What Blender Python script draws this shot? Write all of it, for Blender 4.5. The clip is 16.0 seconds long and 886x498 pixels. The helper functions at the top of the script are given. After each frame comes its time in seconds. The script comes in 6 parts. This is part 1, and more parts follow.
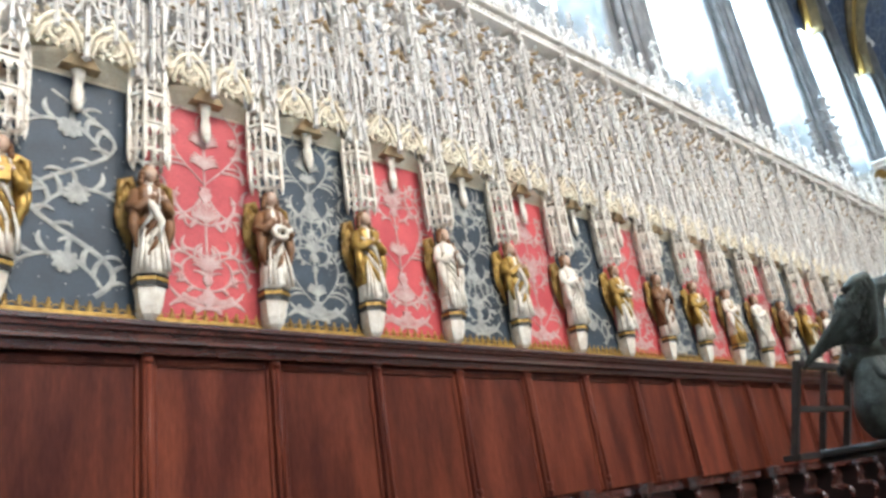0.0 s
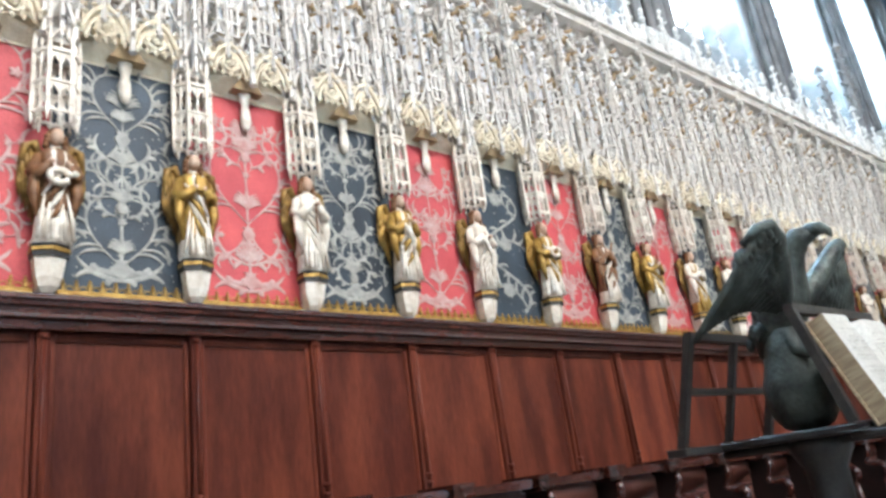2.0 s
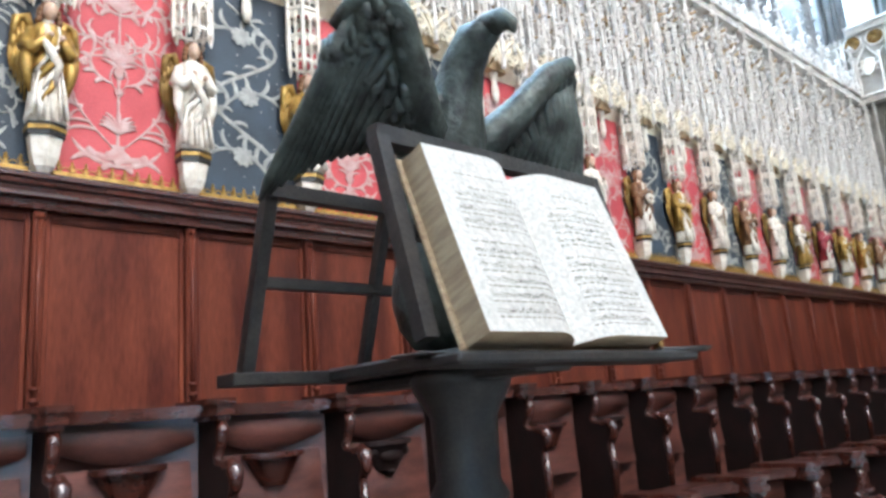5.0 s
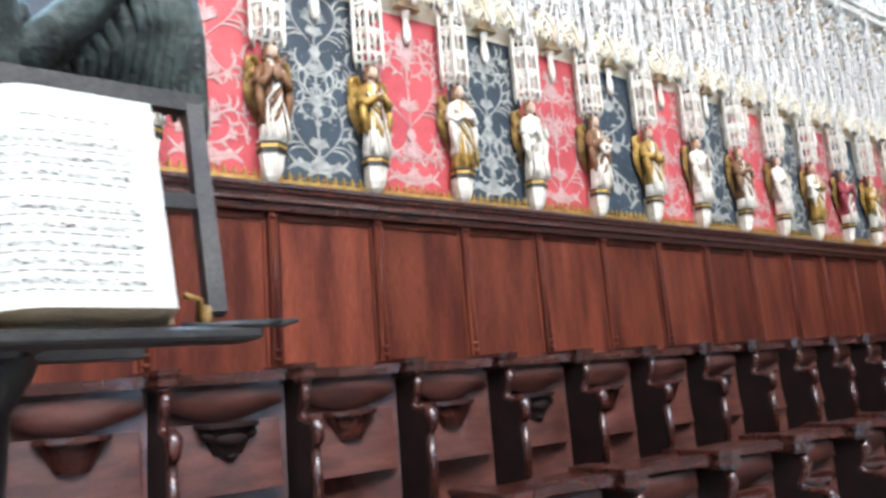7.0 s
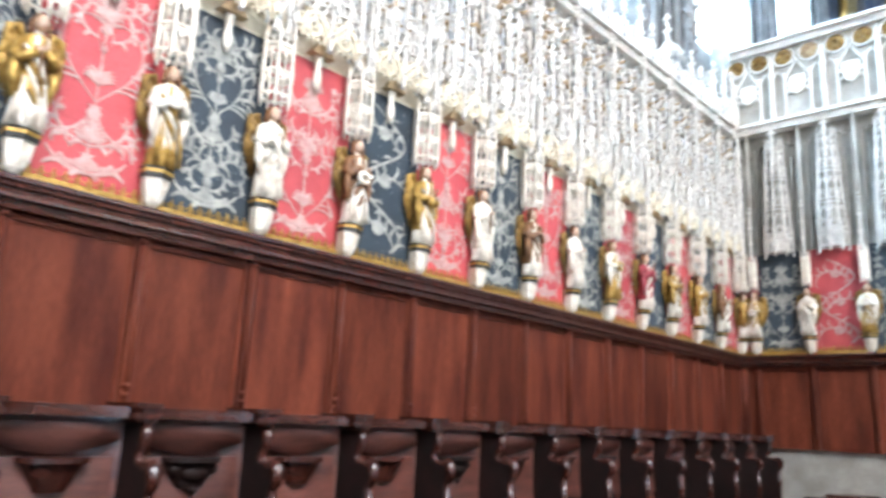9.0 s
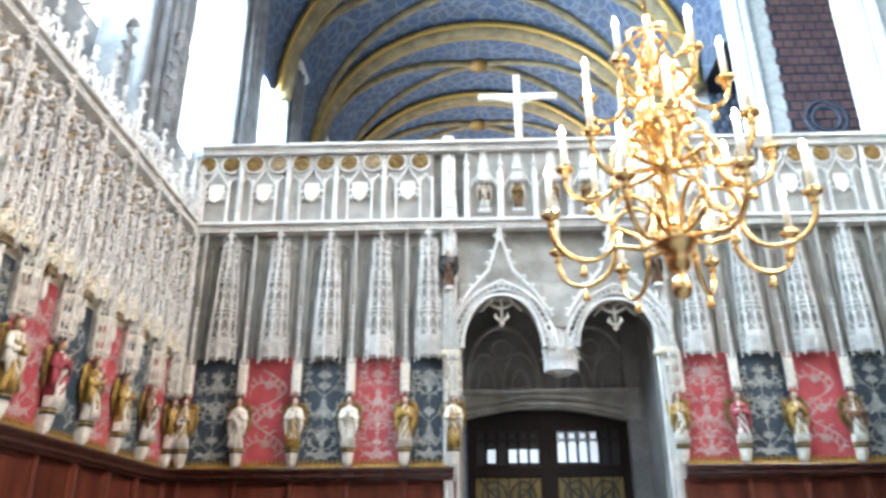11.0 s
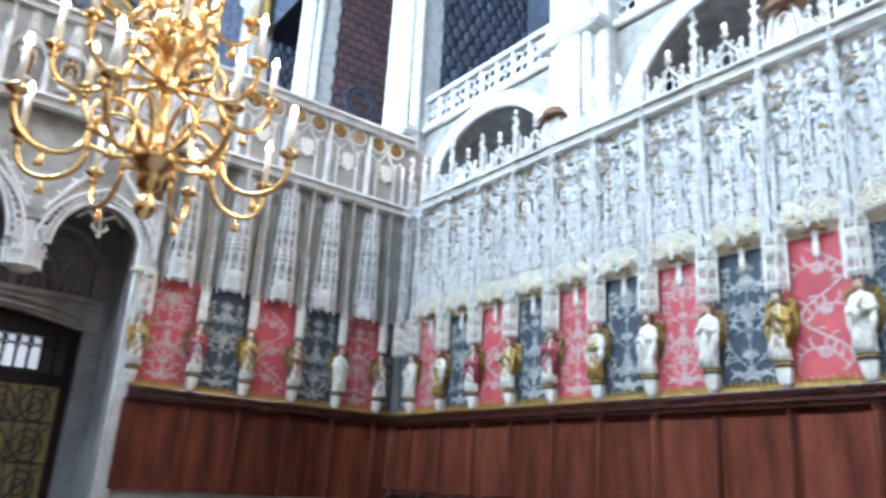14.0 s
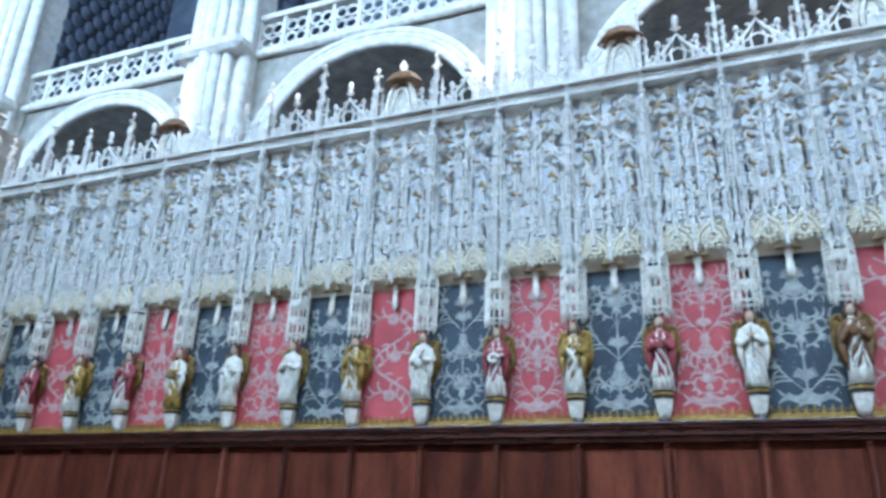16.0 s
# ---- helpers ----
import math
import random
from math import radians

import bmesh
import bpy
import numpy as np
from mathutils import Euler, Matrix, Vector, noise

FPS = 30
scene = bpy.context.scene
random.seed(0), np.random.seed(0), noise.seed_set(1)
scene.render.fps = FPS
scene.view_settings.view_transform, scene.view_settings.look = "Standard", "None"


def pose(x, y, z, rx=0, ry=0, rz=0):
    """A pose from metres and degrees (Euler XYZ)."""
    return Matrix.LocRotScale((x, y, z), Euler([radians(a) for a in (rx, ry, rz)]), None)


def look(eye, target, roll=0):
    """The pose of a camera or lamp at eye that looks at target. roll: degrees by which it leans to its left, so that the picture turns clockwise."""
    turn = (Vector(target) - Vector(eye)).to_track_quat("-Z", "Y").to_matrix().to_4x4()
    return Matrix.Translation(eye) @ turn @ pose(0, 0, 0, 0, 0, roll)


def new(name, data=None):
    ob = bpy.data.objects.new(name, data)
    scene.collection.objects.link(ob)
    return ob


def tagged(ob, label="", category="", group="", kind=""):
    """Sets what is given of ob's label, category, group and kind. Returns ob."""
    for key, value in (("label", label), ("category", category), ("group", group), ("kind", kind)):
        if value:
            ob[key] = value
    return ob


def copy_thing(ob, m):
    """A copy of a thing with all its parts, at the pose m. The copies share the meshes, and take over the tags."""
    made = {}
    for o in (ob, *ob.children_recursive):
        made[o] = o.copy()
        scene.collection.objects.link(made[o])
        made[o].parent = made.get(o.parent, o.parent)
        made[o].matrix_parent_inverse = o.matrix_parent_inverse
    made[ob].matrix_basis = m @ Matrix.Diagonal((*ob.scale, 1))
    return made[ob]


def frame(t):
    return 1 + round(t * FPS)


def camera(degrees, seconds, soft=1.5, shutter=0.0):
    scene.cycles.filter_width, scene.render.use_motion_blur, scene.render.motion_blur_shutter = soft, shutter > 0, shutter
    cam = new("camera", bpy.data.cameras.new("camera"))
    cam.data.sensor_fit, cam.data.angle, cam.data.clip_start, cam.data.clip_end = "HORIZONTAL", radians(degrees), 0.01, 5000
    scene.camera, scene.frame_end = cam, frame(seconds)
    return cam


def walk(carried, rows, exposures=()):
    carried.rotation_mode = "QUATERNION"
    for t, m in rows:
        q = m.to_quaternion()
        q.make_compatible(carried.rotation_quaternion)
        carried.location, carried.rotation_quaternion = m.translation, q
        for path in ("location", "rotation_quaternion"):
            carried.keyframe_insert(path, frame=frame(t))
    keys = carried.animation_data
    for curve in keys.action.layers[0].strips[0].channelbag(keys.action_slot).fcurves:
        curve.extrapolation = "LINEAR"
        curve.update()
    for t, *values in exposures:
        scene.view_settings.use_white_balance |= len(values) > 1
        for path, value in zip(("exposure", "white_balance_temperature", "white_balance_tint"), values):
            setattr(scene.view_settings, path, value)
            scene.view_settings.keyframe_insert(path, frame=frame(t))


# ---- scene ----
cam = camera(61.5, 16.0, soft=3.0, shutter=0.35)
EXPOSURES = [(0, 0.7, 6550, 10), (2, 0.76, 6350, 10), (3.5, 0.88, 6200, 10), (6.5, 1.08, 6000, 10), (8, 1.5, 5950, 10), (10.5, 1.0, 6600, 12), (12.0, 0.6, 6700, 16), (13.5, 0.33, 6850, 20), (14.5, 0.15, 6300, 18), (15.5, -0.22, 6000, 14), (16, -0.33, 5950, 14)]
PATH = [
    (0, (0.044, 0.08, 1.351), (1.381, 1.393, 2.05), -8.8),
    (0.5, (0.337, 0.016, 1.365), (1.663, 1.357, 2.029), -8.7),
    (1, (0.674, 0.027, 1.396), (1.966, 1.408, 2.047), -5.8),
    (1.5, (1.035, -0.002, 1.358), (2.328, 1.366, 2.033), -8.1),
    (2, (1.397, -0.045, 1.377), (2.673, 1.357, 2.015), -7.9),
    (2.5, (1.758, 0.041, 1.36), (2.99, 1.478, 2.005), -6.9),
    (3, (2.077, 0.065, 1.352), (3.356, 1.466, 1.987), -6.9),
    (3.5, (2.444, 0.014, 1.354), (3.742, 1.413, 1.951), -5.6),
    (4, (2.831, 0.032, 1.315), (4.194, 1.422, 1.777), -5.0),
    (4.2, (2.982, 0.047, 1.319), (4.4, 1.389, 1.754), -4.1),
    (6.3, (4.292, -0.18, 1.298), (5.403, 1.436, 1.689), -3.5),
    (6.5, (4.458, -0.253, 1.315), (5.59, 1.353, 1.688), -1.9),
    (7, (4.742, -0.285, 1.286), (5.938, 1.277, 1.646), -4.6),
    (7.5, (5.066, -0.262, 1.265), (6.277, 1.284, 1.643), -3.5),
    (8, (5.397, -0.372, 1.323), (6.587, 1.186, 1.72), -3.3),
    (8.2, (5.533, -0.428, 1.36), (6.701, 1.146, 1.759), -1.0),
    (10.3, (6.926, -0.109, 1.501), (8.757, 0.374, 2.144), 2.9),
    (10.5, (6.982, -0.107, 1.518), (8.833, 0.238, 2.191), 2.2),
    (11, (7.066, -0.101, 1.534), (8.917, -0.053, 2.29), -0.4),
    (11.5, (7.086, -0.127, 1.537), (8.944, -0.254, 2.265), -0.7),
    (12, (7.061, -0.15, 1.535), (8.911, -0.402, 2.252), -0.8),
    (12.5, (7.065, -0.173, 1.535), (8.911, -0.512, 2.227), -1.0),
    (13, (7.059, -0.21, 1.53), (8.87, -0.776, 2.163), -0.2),
    (13.5, (7.04, -0.254, 1.525), (8.729, -1.139, 2.129), 1.2),
    (14, (7.005, -0.282, 1.533), (8.531, -1.423, 2.142), 3.3),
    (14.5, (6.959, -0.419, 1.56), (8.285, -1.784, 2.175), 3.0),
    (15, (6.916, -0.414, 1.587), (8.015, -1.964, 2.212), 1.9),
    (15.5, (6.924, -0.407, 1.56), (7.815, -2.056, 2.256), 2.1),
    (16, (6.92, -0.34, 1.556), (7.631, -2.061, 2.286), 2.2),
]
walk(cam, [(t, look(eye, target, roll)) for t, eye, target, roll in PATH], EXPOSURES)

# ---- light ----
world = bpy.data.worlds.new("sky")
scene.world = world
world.use_nodes = True
wn = world.node_tree.nodes
sky = wn.new("ShaderNodeTexSky")
sky.sky_type, sky.sun_disc = "NISHITA", False
sky.sun_elevation, sky.sun_rotation = radians(28), radians(-16)
world.node_tree.links.new(sky.outputs["Color"], wn["Background"].inputs["Color"])
wn["Background"].inputs["Strength"].default_value = 0.10


def area_lamp(name, eye, target, sx, sy, watts, colour):
    data = bpy.data.lights.new(name, "AREA")
    data.shape, data.size, data.size_y, data.energy, data.color = "RECTANGLE", sx, sy, watts, colour
    ob = new(name, data)
    ob.matrix_world = look(eye, target)
    return ob


# daylight that comes in by the tall windows of both aisles and of the nave
area_lamp("window_light_north", (17, 10.1, 20.4), (17, 0, 18.4), 52, 9.2, 88000, (0.48, 0.75, 1.0))
area_lamp("window_light_south", (3.0, -12.6, 19.5), (3.0, 0, 17.5), 12, 13, 9500, (1.0, 0.97, 0.95))
area_lamp("window_light_nave", (62, 8.2, 17), (62, 0, 18), 30, 9, 10500, (0.85, 0.93, 1.0))

# morning sun through the tall windows, on the galleries and the crest across the choir
sun_data = bpy.data.lights.new("sun", "SUN")
sun_data.energy, sun_data.angle, sun_data.color = 5.0, radians(0.6), (1.0, 0.96, 0.90)
new("sun", sun_data).matrix_world = look((-0.29, 1.0, 0.55), (0, 0, 0))

S, X0, YL, YR, XW, ZC = 0.717, 2.230, 3.648, -6.68, 16.6, 2.531
FLOOR = -0.15


# ---- materials ----
def material(name, base, rough=0.6, metal=0.0, second=None, scale=6.0, grain=60.0, bump=0.2, mix=0.5, stretch=(1, 1, 1), coat=0.0, vary=0.0):
    """Two scales of noise tint the base; a fine one gives relief."""
    m = bpy.data.materials.new(name)
    m.use_nodes = True
    n, l = m.node_tree.nodes, m.node_tree.links
    p = n["Principled BSDF"]
    p.inputs["Roughness"].default_value, p.inputs["Metallic"].default_value = rough, metal
    p.inputs["Coat Weight"].default_value = coat
    p.inputs["Coat Roughness"].default_value = 0.25
    tc, mp = n.new("ShaderNodeTexCoord"), n.new("ShaderNodeMapping")
    mp.inputs["Scale"].default_value = stretch
    l.new(tc.outputs["Object"], mp.inputs["Vector"])
    big, small = n.new("ShaderNodeTexNoise"), n.new("ShaderNodeTexNoise")
    big.inputs["Scale"].default_value, small.inputs["Scale"].default_value = scale, grain
    big.inputs["Detail"].default_value, small.inputs["Detail"].default_value = 5, 3
    off = n.new("ShaderNodeVectorMath")
    info = n.new("ShaderNodeObjectInfo")
    mul = n.new("ShaderNodeMath")
    mul.operation = "MULTIPLY"
    mul.inputs[1].default_value = 37.0
    l.new(info.outputs["Random"], mul.inputs[0])
    l.new(mp.outputs["Vector"], off.inputs[0])
    l.new(mul.outputs[0], off.inputs[1])
    for tex in (big, small):
        l.new(off.outputs[0], tex.inputs["Vector"])
    second = second or tuple(0.72 * c for c in base)
    ramp = n.new("ShaderNodeValToRGB")
    ramp.color_ramp.elements[0].position, ramp.color_ramp.elements[1].position = 0.5 - 0.3 * mix, 0.5 + 0.25
    ramp.color_ramp.elements[0].color, ramp.color_ramp.elements[1].color = (*second, 1), (*base, 1)
    l.new(big.outputs["Fac"], ramp.inputs["Fac"])
    fine = n.new("ShaderNodeMix")
    fine.data_type, fine.blend_type = "RGBA", "OVERLAY"
    fine.inputs[0].default_value = 0.45
    l.new(ramp.outputs["Color"], fine.inputs[6])
    l.new(small.outputs["Fac"], fine.inputs[7])
    out = fine.outputs[2]
    if vary:
        hsv = n.new("ShaderNodeHueSaturation")
        ad = n.new("ShaderNodeMath")
        ad.operation = "MULTIPLY_ADD"
        ad.inputs[1].default_value, ad.inputs[2].default_value = vary, 1 - vary / 2
        l.new(info.outputs["Random"], ad.inputs[0])
        l.new(ad.outputs[0], hsv.inputs["Value"])
        l.new(out, hsv.inputs["Color"])
        out = hsv.outputs["Color"]
    l.new(out, p.inputs["Base Color"])
    if bump:
        b = n.new("ShaderNodeBump")
        b.inputs["Strength"].default_value, b.inputs["Distance"].default_value = bump, 0.01
        l.new(small.outputs["Fac"], b.inputs["Height"])
        l.new(b.outputs["Normal"], p.inputs["Normal"])
    return m


def glow(name, colour, strength):
    m = bpy.data.materials.new(name)
    m.use_nodes = True
    p = m.node_tree.nodes["Principled BSDF"]
    p.inputs["Base Color"].default_value = (*colour, 1)
    p.inputs["Emission Color"].default_value = (*colour, 1)
    p.inputs["Emission Strength"].default_value = strength
    return m


STONE = material("limestone", (0.79, 0.74, 0.67), 0.8, second=(0.56, 0.52, 0.47), scale=5, grain=90, bump=0.3, vary=0.18)
STONE_CREAM = material("cream_limestone", (0.84, 0.76, 0.59), 0.75, second=(0.62, 0.52, 0.37), scale=7, grain=80, bump=0.25)
OCHRE_STONE = material("ochre_limestone", (0.50, 0.36, 0.19), 0.8, second=(0.30, 0.20, 0.11), scale=9, grain=80, bump=0.25, vary=0.2)
STONE_GREY = material("grey_limestone", (0.44, 0.40, 0.35), 0.85, second=(0.27, 0.245, 0.21), scale=3.5, grain=70, bump=0.35, vary=0.15)
# darker copy of the limestone, for places that lie in shade
STONE_SHADED = material("shade_dark_stone", (0.30, 0.28, 0.26), 0.85, second=(0.16, 0.15, 0.145), scale=1.5, grain=30, bump=0.3)
BACKING = material("pale_blue_wash", (0.80, 0.81, 0.83), 0.85, second=(0.62, 0.63, 0.66), scale=4, grain=60, bump=0.15)
RED = material("red_painted_plaster", (0.53, 0.080, 0.078), 0.65, second=(0.37, 0.045, 0.052), scale=4, grain=120, bump=0.2, vary=0.25)
DARK = material("blue_black_painted_plaster", (0.034, 0.052, 0.070), 0.6, second=(0.018, 0.027, 0.036), scale=4, grain=120, bump=0.2, vary=0.3)
SILVER_WORN = material("worn_silver_paint", (0.48, 0.35, 0.31), 0.6, second=(0.40, 0.19, 0.175), scale=20, grain=160, bump=0.2)
SILVER = material("silver_grey_paint", (0.41, 0.395, 0.34), 0.55, second=(0.20, 0.20, 0.185), scale=16, grain=160, bump=0.2)
GOLD = material("dull_gilding", (0.56, 0.35, 0.09), 0.42, metal=0.5, second=(0.26, 0.145, 0.03), scale=25, grain=160, bump=0.25)
GOLD_OLD = material("old_gilding", (0.34, 0.20, 0.045), 0.5, metal=0.4, second=(0.15, 0.08, 0.02), scale=20, grain=140, bump=0.3)
WHITE = material("white_polychromy", (0.80, 0.74, 0.64), 0.6, second=(0.58, 0.50, 0.40), scale=22, grain=120, bump=0.2)
SKIN = material("pale_polychromy", (0.62, 0.42, 0.30), 0.55, scale=30, grain=140, bump=0.1)
ROBE_RED = material("red_polychromy", (0.38, 0.04, 0.05), 0.6, second=(0.22, 0.03, 0.04), scale=20, grain=140, bump=0.1)
ROBE_BROWN = material("brown_polychromy", (0.24, 0.11, 0.04), 0.55, second=(0.12, 0.05, 0.02), scale=20, grain=140, bump=0.1)
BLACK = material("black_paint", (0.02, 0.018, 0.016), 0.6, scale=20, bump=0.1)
WOOD = material("mahogany_stained_oak", (0.165, 0.041, 0.021), 0.38, second=(0.060, 0.014, 0.009), scale=1.9, grain=26, bump=0.08, stretch=(3.2, 3.2, 0.55), coat=0.0, vary=0.5)
WOOD.node_tree.nodes["Principled BSDF"].inputs["Specular IOR Level"].default_value = 0.13
WOOD_RAIL = material("dark_stained_oak", (0.070, 0.019, 0.012), 0.26, second=(0.032, 0.009, 0.006), scale=5, grain=50, bump=0.12, stretch=(1, 4, 4), coat=0.6, vary=0.2)
WOOD_SEAT = material("worn_polished_oak", (0.135, 0.046, 0.033), 0.36, second=(0.050, 0.016, 0.011), scale=3, grain=40, bump=0.1, stretch=(1, 4, 4), coat=0.9, vary=0.35)
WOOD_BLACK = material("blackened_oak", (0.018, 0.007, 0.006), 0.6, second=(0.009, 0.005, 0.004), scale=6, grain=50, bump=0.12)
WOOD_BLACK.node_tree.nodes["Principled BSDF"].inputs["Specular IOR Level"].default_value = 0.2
BRONZE = material("dark_green_bronze", (0.085, 0.105, 0.088), 0.50, metal=0.2, second=(0.016, 0.018, 0.015), scale=14, grain=60, bump=0.6)
IRON = material("black_iron", (0.025, 0.025, 0.026), 0.45, metal=0.5, second=(0.05, 0.045, 0.04), scale=12, grain=90, bump=0.2)
PAPER = material("old_paper", (0.52, 0.505, 0.46), 0.8, second=(0.45, 0.43, 0.38), scale=5, grain=90, bump=0.05)
PAGE_EDGE = material("page_edges", (0.42, 0.31, 0.18), 0.85, second=(0.25, 0.17, 0.10), scale=9, grain=200, bump=0.4, stretch=(1, 1, 8))
INK = material("brown_ink", (0.17, 0.145, 0.12), 0.8, bump=0.0)
BRASS = material("polished_brass", (0.95, 0.70, 0.36), 0.27, metal=1.0, second=(0.85, 0.52, 0.20), scale=9, grain=90, bump=0.05)
CANDLE = material("candle_wax", (0.85, 0.80, 0.68), 0.5, second=(0.75, 0.68, 0.55), scale=20, bump=0.05)
FLAME = glow("flame_bulb", (1.0, 0.86, 0.66), 60.0)
FLOOR_STONE = material("worn_floor_stone", (0.24, 0.21, 0.18), 0.6, second=(0.13, 0.11, 0.10), scale=2, grain=40, bump=0.2)
SKYPANE = glow("bright_window_glass", (0.93, 0.97, 1.0), 1.6)


# ---- mesh tools ----
class Shape:
    """Gathers faces of one mesh; local x runs along a wall, -y into the room, z up."""

    def __init__(self):
        self.v, self.f, self.m, self.s = [], [], [], []

    def add(self, verts, faces, mat=0, smooth=False):
        k = len(self.v)
        self.v += [tuple(p) for p in verts]
        self.f += [tuple(i + k for i in q) for q in faces]
        self.m += [mat] * len(faces)
        self.s += [smooth] * len(faces)
        return self

    def box(self, x0, x1, y0, y1, z0, z1, mat=0, c=0.0):
        if not c:
            v = [(x, y, z) for x in (x0, x1) for y in (y0, y1) for z in (z0, z1)]
            return self.add(v, [(0, 1, 3, 2), (4, 6, 7, 5), (0, 4, 5, 1), (2, 3, 7, 6), (0, 2, 6, 4), (1, 5, 7, 3)], mat)
        lo, hi = (x0, y0, z0), (x1, y1, z1)
        idx, v = {}, []
        for sx in (0, 1):
            for sy in (0, 1):
                for sz in (0, 1):
                    s = (sx, sy, sz)
                    for ax in range(3):
                        idx[s, ax] = len(v)
                        v.append(tuple((hi[a] if s[a] else lo[a]) if a == ax else ((hi[a] - c) if s[a] else (lo[a] + c)) for a in range(3)))
        f = []
        for ax in range(3):
            a, b = (ax + 1) % 3, (ax + 2) % 3
            for side in (0, 1):
                ring = []
                for p, q in ((0, 0), (1, 0), (1, 1), (0, 1)):
                    s = [0, 0, 0]
                    s[ax], s[a], s[b] = side, p, q
                    ring.append(idx[tuple(s), ax])
                f.append(ring if side else ring[::-1])
            for p in (0, 1):
                for q in (0, 1):
                    s0, s1 = [0, 0, 0], [0, 0, 0]
                    s0[a], s0[b], s1[a], s1[b], s1[ax] = p, q, p, q, 1
                    r = [idx[tuple(s0), a], idx[tuple(s1), a], idx[tuple(s1), b], idx[tuple(s0), b]]
                    f.append(r if p == q else r[::-1])
        for sx in (0, 1):
            for sy in (0, 1):
                for sz in (0, 1):
                    r = [idx[(sx, sy, sz), ax] for ax in range(3)]
                    f.append(r if (sx + sy + sz) % 2 else r[::-1])
        return self.add(v, f, mat)

    def lathe(self, prof, n=10, cx=0, cy=0, mat=0, smooth=True, sx=1, sy=1, wave=0.0, waves=6):
        v, f = [], []
        for r, z in prof:
            for i in range(n):
                a = 2 * math.pi * i / n
                k = r * (1 + wave * math.cos(waves * a + 9 * z))
                v.append((cx + sx * k * math.cos(a), cy + sy * k * math.sin(a), z))
        for j in range(len(prof) - 1):
            for i in range(n):
                a, b = j * n + i, j * n + (i + 1) % n
                f.append((a, b, b + n, a + n))
        f.append(tuple(range(n))[::-1])
        f.append(tuple(range((len(prof) - 1) * n, len(prof) * n)))
        return self.add(v, f, mat, smooth)

    def tube(self, pts, r, n=5, mat=0, smooth=True, flat=(1, 1, 1)):
        pts = [Vector(p) for p in pts]
        rs = r if isinstance(r, (list, tuple)) else [r] * len(pts)
        v, f = [], []
        ref = None
        for i, p in enumerate(pts):
            d = (pts[min(i + 1, len(pts) - 1)] - pts[max(i - 1, 0)])
            d = d.normalized() if d.length > 1e-9 else Vector((0, 0, 1))
            if ref is None:
                ref = Vector((0, 1, 0)) if abs(d.y) < 0.9 else Vector((1, 0, 0))
            a = d.cross(ref)
            a = a.normalized() if a.length > 1e-6 else d.orthogonal().normalized()
            b = a.cross(d).normalized()
            ref = b
            for k in range(n):
                t = 2 * math.pi * (k + 0.5) / n
                o = (a * math.cos(t) + b * math.sin(t)) * rs[i]
                v.append((p.x + o.x * flat[0], p.y + o.y * flat[1], p.z + o.z * flat[2]))
        for i in range(len(pts) - 1):
            for k in range(n):
                q, w = i * n + k, i * n + (k + 1) % n
                f.append((q, w, w + n, q + n))
        f.append(tuple(range(n))[::-1])
        f.append(tuple(range((len(pts) - 1) * n, len(pts) * n)))
        return self.add(v, f, mat, smooth)

    def ball(self, c, r, n=8, m=6, mat=0):
        r = r if isinstance(r, (list, tuple)) else (r, r, r)
        v = [(c[0], c[1], c[2] - r[2])]
        for j in range(1, m):
            b = math.pi * j / m
            for i in range(n):
                a = 2 * math.pi * i / n
                v.append((c[0] + r[0] * math.sin(b) * math.cos(a), c[1] + r[1] * math.sin(b) * math.sin(a), c[2] - r[2] * math.cos(b)))
        v.append((c[0], c[1], c[2] + r[2]))
        f = [(0, 1 + (i + 1) % n, 1 + i) for i in range(n)]
        for j in range(m - 2):
            for i in range(n):
                a, b = 1 + j * n + i, 1 + j * n + (i + 1) % n
                f.append((a, b, b + n, a + n))
        k, e = 1 + (m - 2) * n, len(v) - 1
        f += [(k + i, k + (i + 1) % n, e) for i in range(n)]
        return self.add(v, f, mat, True)

    def gem(self, c, r, mat=0):
        """A small carved leaf knob."""
        r = r if isinstance(r, (list, tuple)) else (r, r, r)
        x, y, z = c
        v = [(x - r[0], y, z), (x + r[0], y, z), (x, y - r[1], z), (x, y + r[1], z), (x, y, z - r[2]), (x, y, z + r[2])]
        return self.add(v, [(0, 2, 5), (2, 1, 5), (1, 3, 5), (3, 0, 5), (2, 0, 4), (1, 2, 4), (3, 1, 4), (0, 3, 4)], mat)

    def prism(self, poly, y0, y1, mat=0):
        """A polygon in x and z, from y0 to y1."""
        n = len(poly)
        v = [(x, y0, z) for x, z in poly] + [(x, y1, z) for x, z in poly]
        f = [tuple(range(n)), tuple(range(n, 2 * n))[::-1]] + [(i + n, (i + 1) % n + n, (i + 1) % n, i) for i in range(n)]
        return self.add(v, f, mat)

    def plan(self, poly, z0, z1, mat=0, top=1.0, centre=(0, 0)):
        """A polygon in x and y, from z0 to z1; top scales its upper end."""
        n = len(poly)
        v = [(x, y, z0) for x, y in poly] + [(centre[0] + (x - centre[0]) * top, centre[1] + (y - centre[1]) * top, z1) for x, y in poly]
        f = [tuple(range(n))[::-1], tuple(range(n, 2 * n))] + [(i, (i + 1) % n, (i + 1) % n + n, i + n) for i in range(n)]
        return self.add(v, f, mat)

    def moved(self, m):
        self.v = [tuple(m @ Vector(p)) for p in self.v]
        return self

    def join(self, other):
        k = len(self.v)
        self.v += other.v
        self.f += [tuple(i + k for i in q) for q in other.f]
        self.m += other.m
        self.s += other.s
        return self

